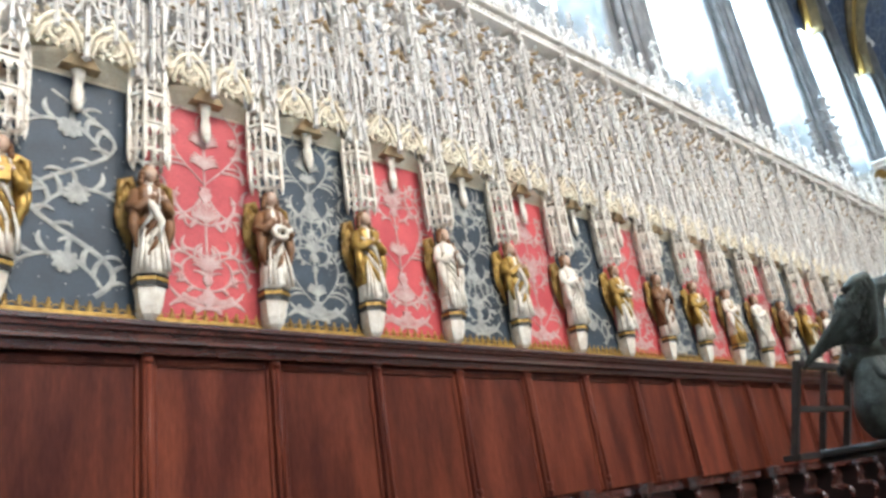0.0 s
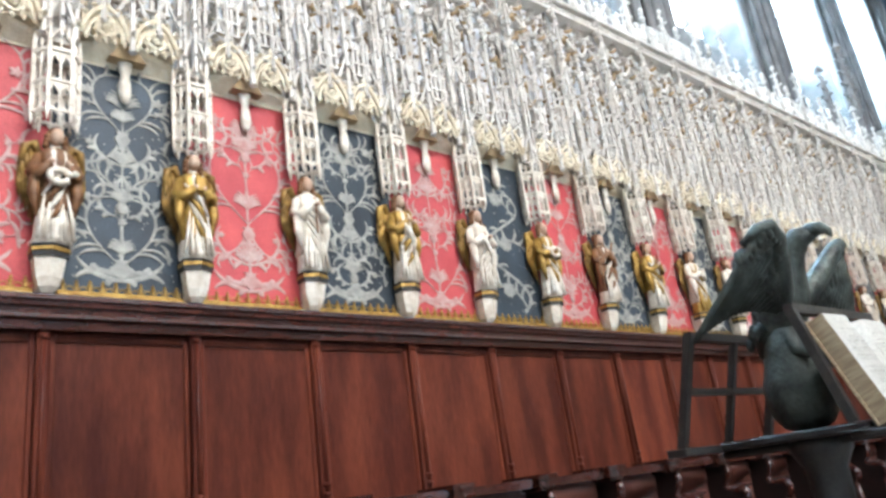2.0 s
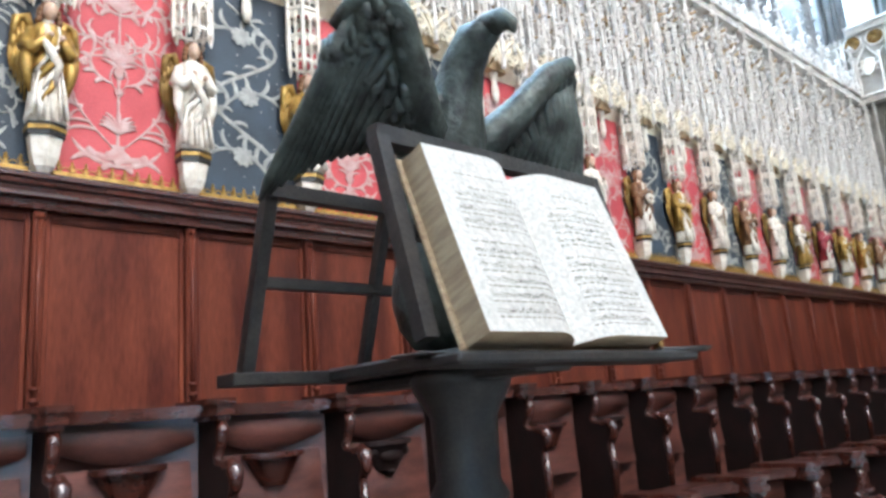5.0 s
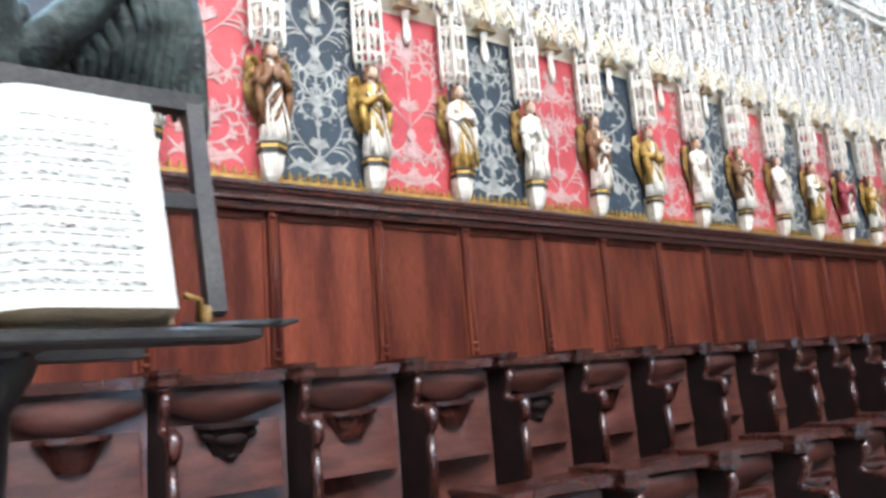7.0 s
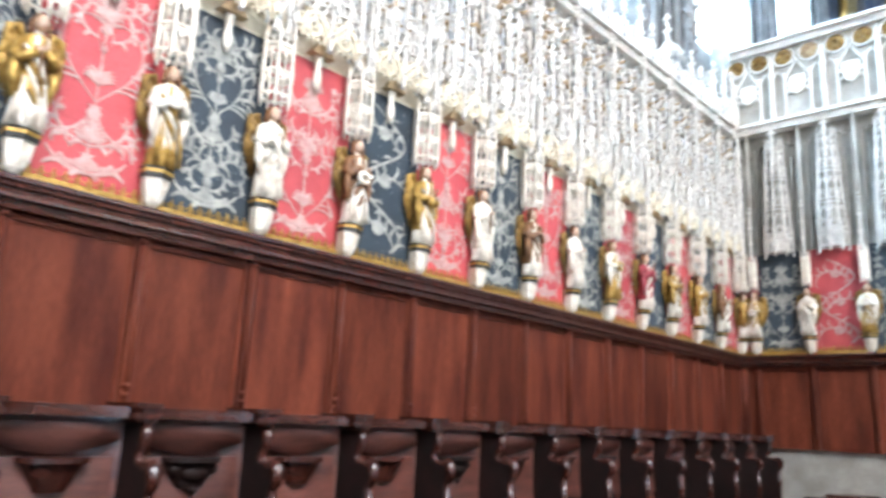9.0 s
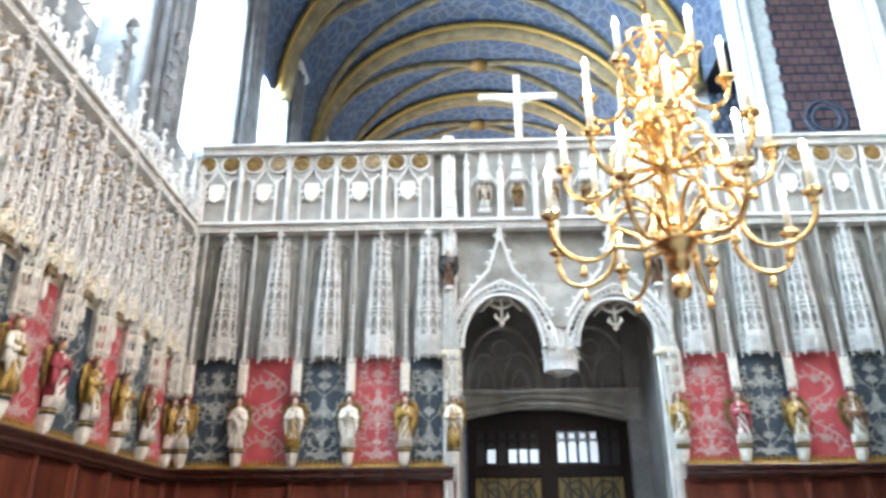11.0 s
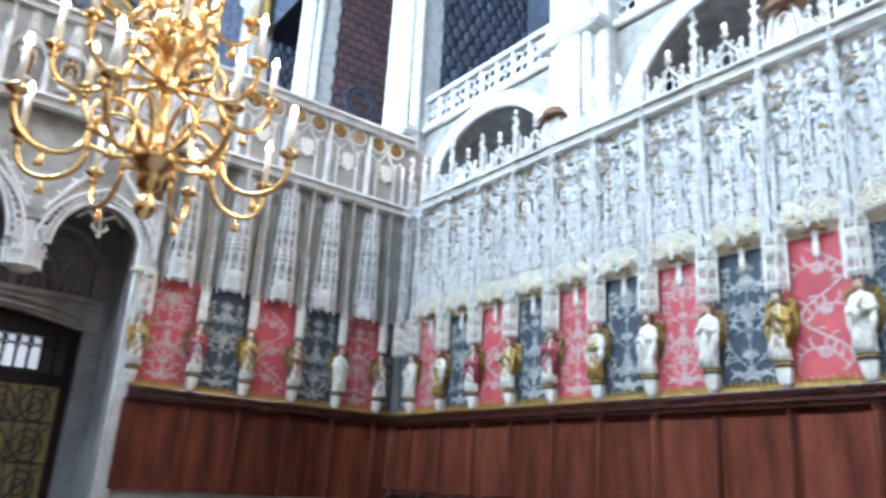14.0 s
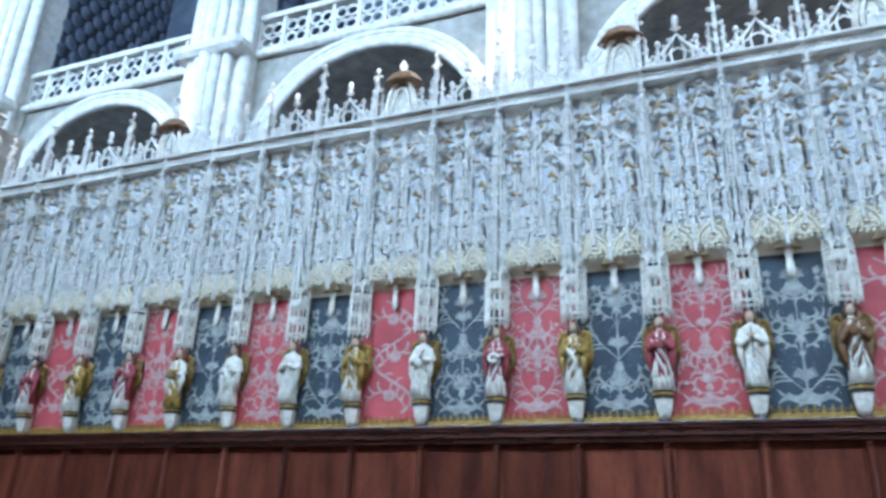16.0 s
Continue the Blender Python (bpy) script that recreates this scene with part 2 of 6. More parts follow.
    def mesh(self, name, mats):
        me = bpy.data.meshes.new(name)
        me.from_pydata(self.v, [], self.f)
        for m in mats:
            me.materials.append(m)
        me.polygons.foreach_set("material_index", self.m)
        me.polygons.foreach_set("use_smooth", self.s)
        bm = bmesh.new()
        bm.from_mesh(me)
        bmesh.ops.recalc_face_normals(bm, faces=bm.faces)
        bm.to_mesh(me)
        bm.free()
        me.update()
        return me


def part(name, shape, mats, parent=None, label="", at=None):
    mats = mats if isinstance(mats, (list, tuple)) else [mats]
    ob = new(name, shape if isinstance(shape, bpy.types.Mesh) else shape.mesh(name, mats))
    if parent is not None:
        ob.parent = parent
    if at is not None:
        ob.matrix_basis = at
    if label:
        tagged(ob, label)
    return ob


def thing(name, label, category, group="", at=None, kind=""):
    ob = new(name)
    ob.empty_display_size = 0.1
    if at is not None:
        ob.matrix_basis = at
    return tagged(ob, label, category, group, kind)


def arc(cx, cz, r, a0, a1, n=10, y=0.0, rz=None):
    rz = rz or r
    return [(cx + r * math.cos(radians(a0 + (a1 - a0) * i / n)), y, cz + rz * math.sin(radians(a0 + (a1 - a0) * i / n))) for i in range(n + 1)]


def pointed(w, z0, rise, n=8, y=0.0, cx=0.0, ogee=0.0):
    """A pointed arch line of width w from z0 up by rise; ogee draws the tip out."""
    left = []
    for i in range(n + 1):
        t = i / n
        x = -w / 2 * (1 - t ** 1.7)
        z = z0 + rise * (math.sin(t * math.pi / 2) ** 0.9)
        if ogee:
            z = z0 + rise * (1 - ogee) * math.sin(t * math.pi / 2) + rise * ogee * t ** 5
        left.append((cx + x, y, z))
    return left + [(2 * cx - x, yy, z) for x, yy, z in left[-2::-1]]


NORTH = lambda x: pose(x, YL, 0, 0, 0, 0)
SOUTH = lambda x: pose(x, YR, 0, 0, 0, 180)
WEST = lambda y: pose(XW, y, 0, 0, 0, -90)


# ---- large structure ----
def wall(name, label, boxes, mat, category="wall"):
    s = Shape()
    for b in boxes:
        s.box(*b)
    return tagged(part(name, s, mat), label, category, kind="structure")


wall("floor", "worn pale stone floor of the choir", [(-14, 18.4, -11, 8, FLOOR - 0.3, FLOOR)], FLOOR_STONE, "floor")
wall("wall_north", "pale washed stone backing of the choir screen", [(-6, XW, YL + 0.10, YL + 0.6, FLOOR, 4.0), (-6, XW, YL + 0.34, YL + 0.6, 4.0, 5.7), (-6, XW, YL + 0.10, YL + 0.6, 5.7, 5.9)], BACKING)
wall("wall_south", "pale washed stone backing of the choir screen", [(-6, XW, YR - 0.6, YR - 0.10, FLOOR, 4.0), (-6, XW, YR - 0.6, YR - 0.34, 4.0, 5.7), (-6, XW, YR - 0.6, YR - 0.10, 5.7, 5.9)], BACKING)
wall("wall_east", "plain stone wall closing the choir", [(-6.4, -6, YR, YL, FLOOR, 7)], STONE_GREY)
DOOR_N, DOOR_S = -0.10, -2.68
wall("wall_west", "grey limestone rood screen wall beside the doorway",
     [(XW + 0.1, XW + 0.6, DOOR_N + 0.02, YL + 0.5, FLOOR, 7.0), (XW + 0.1, XW + 0.6, YR - 0.5, DOOR_S - 0.02, FLOOR, 7.0),
      (XW + 0.12, XW + 0.6, DOOR_S - 0.02, DOOR_N + 0.02, 4.85, 7.0)], STONE_GREY)
wall("rood_loft_floor", "stone floor of the rood loft", [(XW + 0.6, XW + 4, YR - 0.5, YL + 0.5, 6.3, 6.6)], STONE_GREY, "floor")


# ---- wainscot: cornice, panels and posts of red-brown oak ----
def wainscot(wall_at, us, prefix, u_end):
    base = thing("wainscot_" + prefix, "polished red-brown oak wainscot with moulded cornice", "wainscot", kind="structure", at=wall_at)
    a, b = min(us[0], u_end), max(us[-1], u_end)
    prof = [(0.10, 2.515), (-0.072, 2.515), (-0.075, 2.508), (-0.075, 2.49), (-0.062, 2.482), (-0.058, 2.462), (-0.042, 2.455), (-0.038, 2.432), (-0.055, 2.425), (-0.055, 2.408), (-0.026, 2.398), (-0.020, 2.36), (0.10, 2.36)]
    top = Shape().prism(prof, a, b)
    top.v = [(y, x, z) for x, y, z in top.v]
    part("cornice", top, WOOD_RAIL, base)
    for u0, u1 in zip(us, us[1:]):
        w = u1 - u0
        s = Shape().box(-w / 2 + 0.03, w / 2 - 0.03, 0.045, 0.095, 1.3, 2.36)
        fld = Shape()
        for x0, x1, z0, z1 in ((-w / 2 + 0.03, -w / 2 + 0.055, 1.3, 2.35), (w / 2 - 0.055, w / 2 - 0.03, 1.3, 2.35), (-w / 2 + 0.055, w / 2 - 0.055, 2.315, 2.35)):
            fld.box(x0, x1, 0.03, 0.045, z0, z1, 0, 0.005)
        p = part("oak_panel", s, WOOD, base, at=pose((u0 + u1) / 2, 0, 0))
        part("moulding", fld, WOOD, p)
    for u in us:
        s = Shape()
        s.box(u - 0.028, u + 0.028, 0.0, 0.09, 1.3, 2.36, 0, 0.008)
        s.tube([(u, -0.004, 1.45), (u, -0.004, 2.33)], 0.012, 8)
        for z in (1.5, 1.55, 2.33):
            s.lathe([(0.018, z - 0.012), (0.024, z), (0.018, z + 0.012)], 8, u, -0.004)
        part("post", s, WOOD, base)
    return base


NORTH_U = [X0 + S * i for i in range(-8, 21)]
SOUTH_X = [16.137 - S * i for i in range(0, 22)]
W_Y = [3.46, 2.757, 2.054, 1.351, 0.648, 0.03]
E_Y = [-2.80, -3.56, -4.265, -4.97, -5.675, -6.38]
wainscot(pose(0, YL, 0), NORTH_U, "north", XW)
wainscot(pose(0, YR, 0, 0, 0, 180), [-16.585] + [-x for x in SOUTH_X], "south", -XW)
wainscot(pose(XW, 0, 0, 0, 0, -90), [-YL + 0.01] + [-y for y in W_Y], "west", -YL)
wainscot(pose(XW, 0, 0, 0, 0, -90), [-y for y in E_Y] + [-YR - 0.01], "west_south", -YR)


# ---- painted panels with scrollwork ----
def stroke(s, pts, wid, y):
    """A brush stroke in low relief: a ribbon with a raised middle."""
    v, f = [], []
    n = len(pts)
    for i, (x, z) in enumerate(pts):
        x0, z0 = pts[max(i - 1, 0)]
        x1, z1 = pts[min(i + 1, n - 1)]
        d = math.hypot(x1 - x0, z1 - z0) or 1.0
        px, pz = -(z1 - z0) / d * wid[i] / 2, (x1 - x0) / d * wid[i] / 2
        v += [(x + px, y, z + pz), (x, y - 0.004, z), (x - px, y, z - pz)]
    for i in range(n - 1):
        k = 3 * i
        f += [(k, k + 1, k + 4, k + 3), (k + 1, k + 2, k + 5, k + 4)]
    s.add(v, f, 0, True)


def curl(s, x, z, head, ln, c0, c1, w0, side=1, leaves=0, y=0.066, n=20):
    """A tapering scroll whose bend goes from c0 to c1 radians over its length; leaves spring from its back."""
    start = (x, z)
    for _ in range(8):
        (x, z), a, pts, heads = start, radians(head), [], []
        for i in range(n + 1):
            pts.append((x, z))
            heads.append(a)
            a += (c0 + (c1 - c0) * i / n) / n
            x += side * math.cos(a) * ln / n
            z += math.sin(a) * ln / n
        if max(abs(p[0]) for p in pts) < 0.255:
            break
        ln *= 0.9
    stroke(s, pts, [w0 * (0.12 + 0.88 * math.sin(math.pi * min(1.0, 0.12 + 0.85 * i / n)) ** 0.7) for i in range(n + 1)], y)
    turn = -1 if c1 > 0 else 1
    for j in range(leaves):
        i = 3 + int(j * (n - 6) / max(1, leaves))
        curl(s, pts[i][0], pts[i][1], math.degrees(heads[i]) + turn * 25, ln * 0.20, turn * 0.9, turn * 2.0, w0 * 1.2, side, 0, y - 0.002, 7)
    return pts[-1]


def fan(s, x, z, size, n=4, spread=21, w=0.022, y=0.063):
    """Acanthus leaves that open to both sides of a middle one."""
    curl(s, x, z, 90, size * 1.1, 0, 0, w * 1.2, 1, 0, y, 8)
    for side in (-1, 1):
        for j in range(1, n + 1):
            curl(s, x, z, 90 - spread * j * 0.6, size * (1.06 - 0.07 * j), 0.3, -2.6, w, side, 0, y, 9)


def rosette(s, x, z, r, n=7, y=0.062):
    for m in range(n):
        a = 360 * m / n
        curl(s, x, z, a, r, 0.0, 0.9, r * 0.62, 1, 0, y, 6)


def urn(s, z, k=1.0, y=0.064):
    prof = [(0.034, 0.0), (0.012, 0.018), (0.030, 0.045), (0.040, 0.070), (0.022, 0.095), (0.034, 0.110)]
    s.prism([(-x * k, z + h * k) for x, h in prof] + [(x * k, z + h * k) for x, h in prof[::-1]], y - 0.003, y + 0.003)


def scrollwork(seed, w, h, z0, stars):
    rng = random.Random(seed)
    s = Shape()
    style = seed % 6
    if style == 5:
        # one running vine that winds from side to side, with a great rosette in each bend
        pts = [(math.sin(i / 60 * 3 * math.pi + 0.6) * w * 0.36, z0 + 0.04 + i / 60 * (h - 0.10)) for i in range(61)]
        stroke(s, pts, [0.030 - 0.014 * i / 60 for i in range(61)], 0.066)
        for k in range(3):
            x, z = pts[9 + k * 20]
            side = -1 if x > 0 else 1
            cx = x + side * w * 0.36
            rosette(s, cx, z, w * 0.12, 9)
            curl(s, x + side * 0.02, z - 0.15, 70, w * 1.35, -1.5 if side > 0 else -1.5, -5.2, 0.022, side, 6)
        for i in range(3, 58, 4):
            curl(s, pts[i][0], pts[i][1], rng.uniform(20, 70), 0.10, -0.5, -2.5, 0.024, rng.choice((-1, 1)), 0, 0.064, 8)
    else:
        stroke(s, [(0, z0 + 0.05 + (h - 0.22) * i / 8) for i in range(9)], [0.018, 0.016, 0.015, 0.014, 0.014, 0.012, 0.012, 0.010, 0.006], 0.067)
        for side in (-1, 1):
            curl(s, 0, z0 + 0.05, 25, 0.22, -0.4, -2.4, 0.034, side, 2)
            curl(s, 0, z0 + 0.03, 4, 0.24, 0.6, 1.4, 0.026, side, 1)
        levels = (3, 4, 3, 4, 3)[style]
        step = (h - 0.20) / levels
        for k in range(levels):
            z = z0 + 0.10 + step * k
            q = min(1.0, step / 0.36) * rng.uniform(0.94, 1.04)
            kind = (k + style) % 3
            for side in (-1, 1):
                if kind == 0:
                    # a heart of two stems that wind inwards
                    e = curl(s, 0, z, 52, 0.95 * q, -1.2, 11.0, 0.014, side, 8)
                    rosette(s, e[0], e[1], 0.022, 5)
                    curl(s, side * w * 0.30, z + step * 0.55, 60, 0.20 * q, -0.5, -5.0, 0.018, side, 2)
                elif kind == 1:
                    # stems that rise, swing out and wind down
                    e = curl(s, 0, z, 84, 0.92 * q, 0.4, -10.5, 0.014, side, 8)
                    rosette(s, e[0], e[1], 0.024, 6)
                    curl(s, side * 0.03, z + step * 0.10, 8, 0.30 * q, 1.6, 4.2, 0.020, side, 3)
                    curl(s, 0, z + step * 0.66, 40, 0.26 * q, -0.5, -4.6, 0.018, side, 2)
                else:
                    e = curl(s, 0, z + step * 0.9, -62, 0.90 * q, -0.8, 10.5, 0.014, side, 8)
                    rosette(s, e[0], e[1], 0.022, 5)
                    curl(s, 0, z + step * 0.25, 12, 0.34 * q, 0.5, 3.6, 0.022, side, 3)
                curl(s, side * w * 0.43, z + step * 0.15, 100, 0.17 * q, -0.8, 3.0, 0.020, side, 1)
                curl(s, side * w * 0.40, z + step * 0.72, 80, 0.15 * q, 0.8, -3.0, 0.020, side, 1)
            fan(s, 0, z + step * (0.30 if kind != 1 else 0.42), 0.13 * q, 4)
            if kind == 2:
                urn(s, z + step * 0.62, 1.0)
            elif kind == 1:
                s.ball((0, 0.064, z + step * 0.28), (0.030, 0.004, 0.036), 8, 4)
        fan(s, 0, z0 + h - 0.20, 0.13, 4)
        urn(s, z0 + 0.02, 1.1)
        for side in (-1, 1):
            rosette(s, side * w * 0.33, z0 + h - 0.12, 0.035, 5)
    if stars:
        for _ in range(90):
            s.gem((rng.uniform(-w / 2 + 0.01, w / 2 - 0.01), 0.069, z0 + rng.uniform(0.03, h - 0.02)), (0.0055, 0.002, 0.0055))
    return s.mesh("scrollwork", [SILVER if stars else SILVER_WORN])


PANEL_H = 3.89 - 2.585
SCROLLS = {(k, red): scrollwork(k + (6 * 9 + 0 if red else 12), 0.53, PANEL_H - 0.08, 2.62, not red) for k in range(6) for red in (0, 1)}


def cresting(w):
    s = Shape()
    s.box(-w / 2, w / 2, -0.02, 0.07, 2.515, 2.538, 0, 0.005)
    s.box(-w / 2, w / 2, 0.03, 0.07, 2.538, 2.572, 0, 0.005)
    n = max(2, round(w / 0.062))
    for i in range(n):
        x = -w / 2 + (i + 0.5) * w / n
        s.box(x - 0.006, x + 0.006, 0.04, 0.055, 2.575, 2.60)
        s.gem((x, 0.048, 2.605), (0.016, 0.01, 0.012))
        s.gem((x, 0.048, 2.622), (0.009, 0.008, 0.012))
        s.tube(arc(x + w / n / 2, 2.578, 0.02, 180, 0, 4, 0.048), 0.004, 4)
    return s


PANELS = {}


def painted_panel(m, width, red, k, where):
    key = (round(width, 3), red)
    if key not in PANELS:
        PANELS[key] = (Shape().box(-width / 2, width / 2, 0.07, 0.099, 2.53, 3.93).mesh("mural", [RED if red else DARK]), cresting(width - 0.10).mesh("cresting", [GOLD]))
    body, crest = PANELS[key]
    ob = part("mural", body, None, at=m)
    tagged(ob, ("coral red" if red else "blue-black") + " mural with silvery leaf scrollwork " + where, "mural", "murals of the choir screen")
    part("scrollwork", SCROLLS[k % 6, red], None, ob, "silver-grey painted leaf scrolls", at=Matrix.Diagonal((width / 0.66, 1, 1, 1)))
    part("cresting", crest, None, ob, "gilded cresting of small fleurons")
    return ob


# ---- angels on their corbels ----
def corbel_mesh():
    s = Shape()
    hexa = [(0.082 * math.cos(radians(a)), 0.068 * math.sin(radians(a)) - 0.016) for a in range(30, 390, 60)]
    s.plan([(x * 0.35, y * 0.35) for x, y in hexa], 2.535, 2.56, 0, 1.7, (0, 0))
    s.plan([(x * 0.62, y * 0.62) for x, y in hexa], 2.56, 2.60, 0, 1.25, (0, 0))
    s.plan([(x * 0.8, y * 0.8) for x, y in hexa], 2.60, 2.70, 0, 1.25, (0, 0))
    s.plan([(x * 1.12, y * 1.12) for x, y in hexa], 2.70, 2.725, 1)
    s.plan([(x * 1.18, y * 1.18) for x, y in hexa], 2.725, 2.745, 2)
    s.plan([(x * 1.14, y * 1.14) for x, y in hexa], 2.745, 2.765, 1)
    s.box(-0.04, 0.04, 0.0, 0.07, 2.56, 2.76, 0)
    return s.mesh("statue_corbel", [WHITE, BLACK, GOLD])


CORBEL = corbel_mesh()


def angel_mesh(seed):
    """A standing robed figure of plain shapes with folded wings: robe, mantle, flesh, hair and wings, one mesh."""
    rng = random.Random(seed)
    s = Shape()
    z0 = 2.765
    cy = -0.03
    lean = rng.uniform(-0.012, 0.012)
    base_mat = 0
    prof = [(0.088, 0), (0.094, 0.02), (0.086, 0.10), (0.076, 0.20), (0.070, 0.30), (0.076, 0.37), (0.084, 0.44), (0.078, 0.478), (0.046, 0.50), (0.026, 0.51), (0.023, 0.535)]
    s.lathe([(r, z0 + z) for r, z in prof], 28, lean, cy, base_mat, True, 1.0, 0.78, 0.10, 9)
    # mantle that hangs over the shoulders, cut short in front or drawn across
    cut = rng.choice([0.10, 0.17, 0.24])
    prof2 = [(0.090, cut), (0.094, cut + 0.03), (0.086, cut + 0.08), (0.080, 0.33), (0.086, 0.39), (0.093, 0.44), (0.085, 0.482), (0.050, 0.505)]
    s.lathe([(r, z0 + z) for r, z in prof2], 24, lean, cy + 0.006, 1, True, 1.0, 0.80, 0.09, 7)
    slant = rng.choice((-1, 1))
    for k in range(4):
        s.tube([(lean - slant * (0.075 - 0.012 * k), cy - 0.045, z0 + 0.42 - 0.05 * k), (lean, cy - 0.082, z0 + 0.33 - 0.06 * k), (lean + slant * (0.07 - 0.01 * k), cy - 0.055, z0 + 0.23 - 0.05 * k)], [0.008, 0.015, 0.007], 5, 1 if k % 2 else 0)
    for k in range(6):
        x = lean + 0.028 * (k - 2.5) + rng.uniform(-0.008, 0.008)
        s.tube([(x * 1.15, cy - 0.066, z0 + 0.01), (x + rng.uniform(-0.012, 0.012), cy - 0.066, z0 + 0.12), (x * 0.7, cy - 0.055, z0 + 0.26)], [0.013, 0.012, 0.004], 5, 0)
    # collar, head, hair
    s.tube(arc(lean, z0 + 0.497, 0.040, 200, 340, 8, cy - 0.03, 0.022), 0.012, 5, 4)
    s.ball((lean, cy - 0.016, z0 + 0.572), (0.037, 0.042, 0.049), 10, 8, 2)
    s.ball((lean, cy + 0.008, z0 + 0.588), (0.050, 0.046, 0.046), 10, 8, 3)
    for sd in (-1, 1):
        for q in range(3):
            s.ball((lean + sd * (0.043 + 0.004 * q), cy - 0.002, z0 + 0.575 - 0.026 * q), (0.018, 0.024, 0.020), 7, 5, 3)
    # arms, bent to the breast, with wide hanging sleeves
    up = rng.uniform(0.33, 0.42)
    for sd in (-1, 1):
        hx = lean + sd * rng.uniform(0.012, 0.045)
        hz = z0 + up + rng.uniform(-0.03, 0.04)
        s.tube([(lean + sd * 0.078, cy, z0 + 0.46), (lean + sd * 0.116, cy - 0.015, z0 + 0.36), (lean + sd * 0.094, cy - 0.06, z0 + 0.34), (hx, cy - 0.098, hz)], [0.030, 0.034, 0.033, 0.020], 8, 1)
        s.ball((hx, cy - 0.105, hz + 0.006), 0.017, 6, 5, 2)
        s.tube([(lean + sd * 0.098, cy - 0.03, z0 + 0.36), (lean + sd * 0.108, cy - 0.035, z0 + 0.25), (lean + sd * 0.090, cy - 0.04, z0 + 0.13)], [0.032, 0.030, 0.007], 7, 1)
        # wing: a raised shoulder, short coverts and long hanging feathers
        s.tube([(lean + sd * 0.05, cy + 0.055, z0 + 0.44), (lean + sd * 0.095, cy + 0.055, z0 + 0.555), (lean + sd * 0.140, cy + 0.052, z0 + 0.53), (lean + sd * 0.158, cy + 0.05, z0 + 0.42)], [0.022, 0.028, 0.026, 0.016], 7, 4)
        for j in range(5):
            x0, x1 = sd * (0.070 + 0.021 * j), sd * (0.085 + 0.0175 * j)
            top_z = 0.52 - 0.012 * (j - 2) ** 2
            s.tube([(lean + x0, cy + 0.052, z0 + top_z), (lean + x1 * 1.05, cy + 0.056, z0 + 0.34), (lean + x1, cy + 0.058, z0 + 0.12 + 0.035 * j)], [0.014, 0.016, 0.004], 6, 4, True, (1, 0.6, 1))
            s.ball((lean + x0, cy + 0.042, z0 + top_z - 0.06), (0.015, 0.012, 0.042), 6, 5, 4)
    held = seed % 5
    if held == 0:    # a ring-shaped horn or scroll
        s.tube(arc(lean, z0 + up - 0.03, 0.05, 0, 330, 14, cy - 0.10, 0.035), 0.018, 7, 0)
        s.ball((lean + 0.075, cy - 0.09, z0 + up), (0.028, 0.016, 0.02), 7, 5, 0)
    elif held == 1:  # a book
        s.box(lean - 0.035, lean + 0.03, cy - 0.115, cy - 0.09, z0 + up - 0.04, z0 + up + 0.045, 1, 0.005)
    elif held == 2:  # a small lute
        s.ball((lean - 0.01, cy - 0.105, z0 + up - 0.02), (0.04, 0.022, 0.05), 9, 7, 1)
        s.tube([(lean, cy - 0.105, z0 + up), (lean + 0.06, cy - 0.10, z0 + up + 0.1)], 0.009, 6, 3)
    elif held == 3:  # a hanging ribbon
        s.tube([(lean - 0.05, cy - 0.09, z0 + up), (lean - 0.02, cy - 0.10, z0 + up - 0.05), (lean + 0.03, cy - 0.09, z0 + up - 0.12), (lean + 0.015, cy - 0.08, z0 + up - 0.22)], [0.016, 0.022, 0.024, 0.01], 6, 0)
    else:            # a standing cross
        s.box(lean - 0.005, lean + 0.005, cy - 0.104, cy - 0.092, z0 + 0.22, z0 + 0.48, 3, 0.002)
        s.box(lean - 0.04, lean + 0.04, cy - 0.104, cy - 0.092, z0 + 0.40, z0 + 0.41, 3, 0.002)
    s.v = [(x * 0.9, y, z) for x, y, z in s.v]
    s.lathe([(0.090, z0 - 0.004), (0.096, z0 + 0.008)], 12, 0, cy + 0.004, 0, False, 1, 0.8)
    return s


LOOKS = [("white robe and brown mantle", (WHITE, ROBE_BROWN, SKIN, ROBE_BROWN, GOLD_OLD)),
         ("white robe and gilded mantle", (WHITE, GOLD, SKIN, ROBE_BROWN, GOLD_OLD)),
         ("plain white robe", (WHITE, WHITE, SKIN, ROBE_BROWN, GOLD_OLD)),
         ("gold mantle over a white robe", (WHITE, GOLD, SKIN, ROBE_BROWN, GOLD)),
         ("red mantle over a white robe", (WHITE, ROBE_RED, SKIN, ROBE_BROWN, GOLD_OLD)),
         ("white mantle over a gilded robe", (GOLD, WHITE, SKIN, ROBE_BROWN, GOLD_OLD))]
HELD = ["a curled horn", "a book", "a small lute", "a ribbon", "a thin cross"]
ANGELS = {}


def angel(m, look_no, seed):
    key = (look_no, seed % 10)
    if key not in ANGELS:
        ANGELS[key] = angel_mesh(seed % 10).mesh("angel_statue", LOOKS[look_no][1])
    ob = part("angel_statue", ANGELS[key], None, at=m)
    tagged(ob, "angel in " + LOOKS[look_no][0] + " with " + HELD[seed % 10 % 5], "statue", "angels on the choir screen")
    tagged(part("statue_corbel", CORBEL, None, at=m), "white tapered corbel with black and gold bands under an angel", "corbel", "corbels of the choir screen")


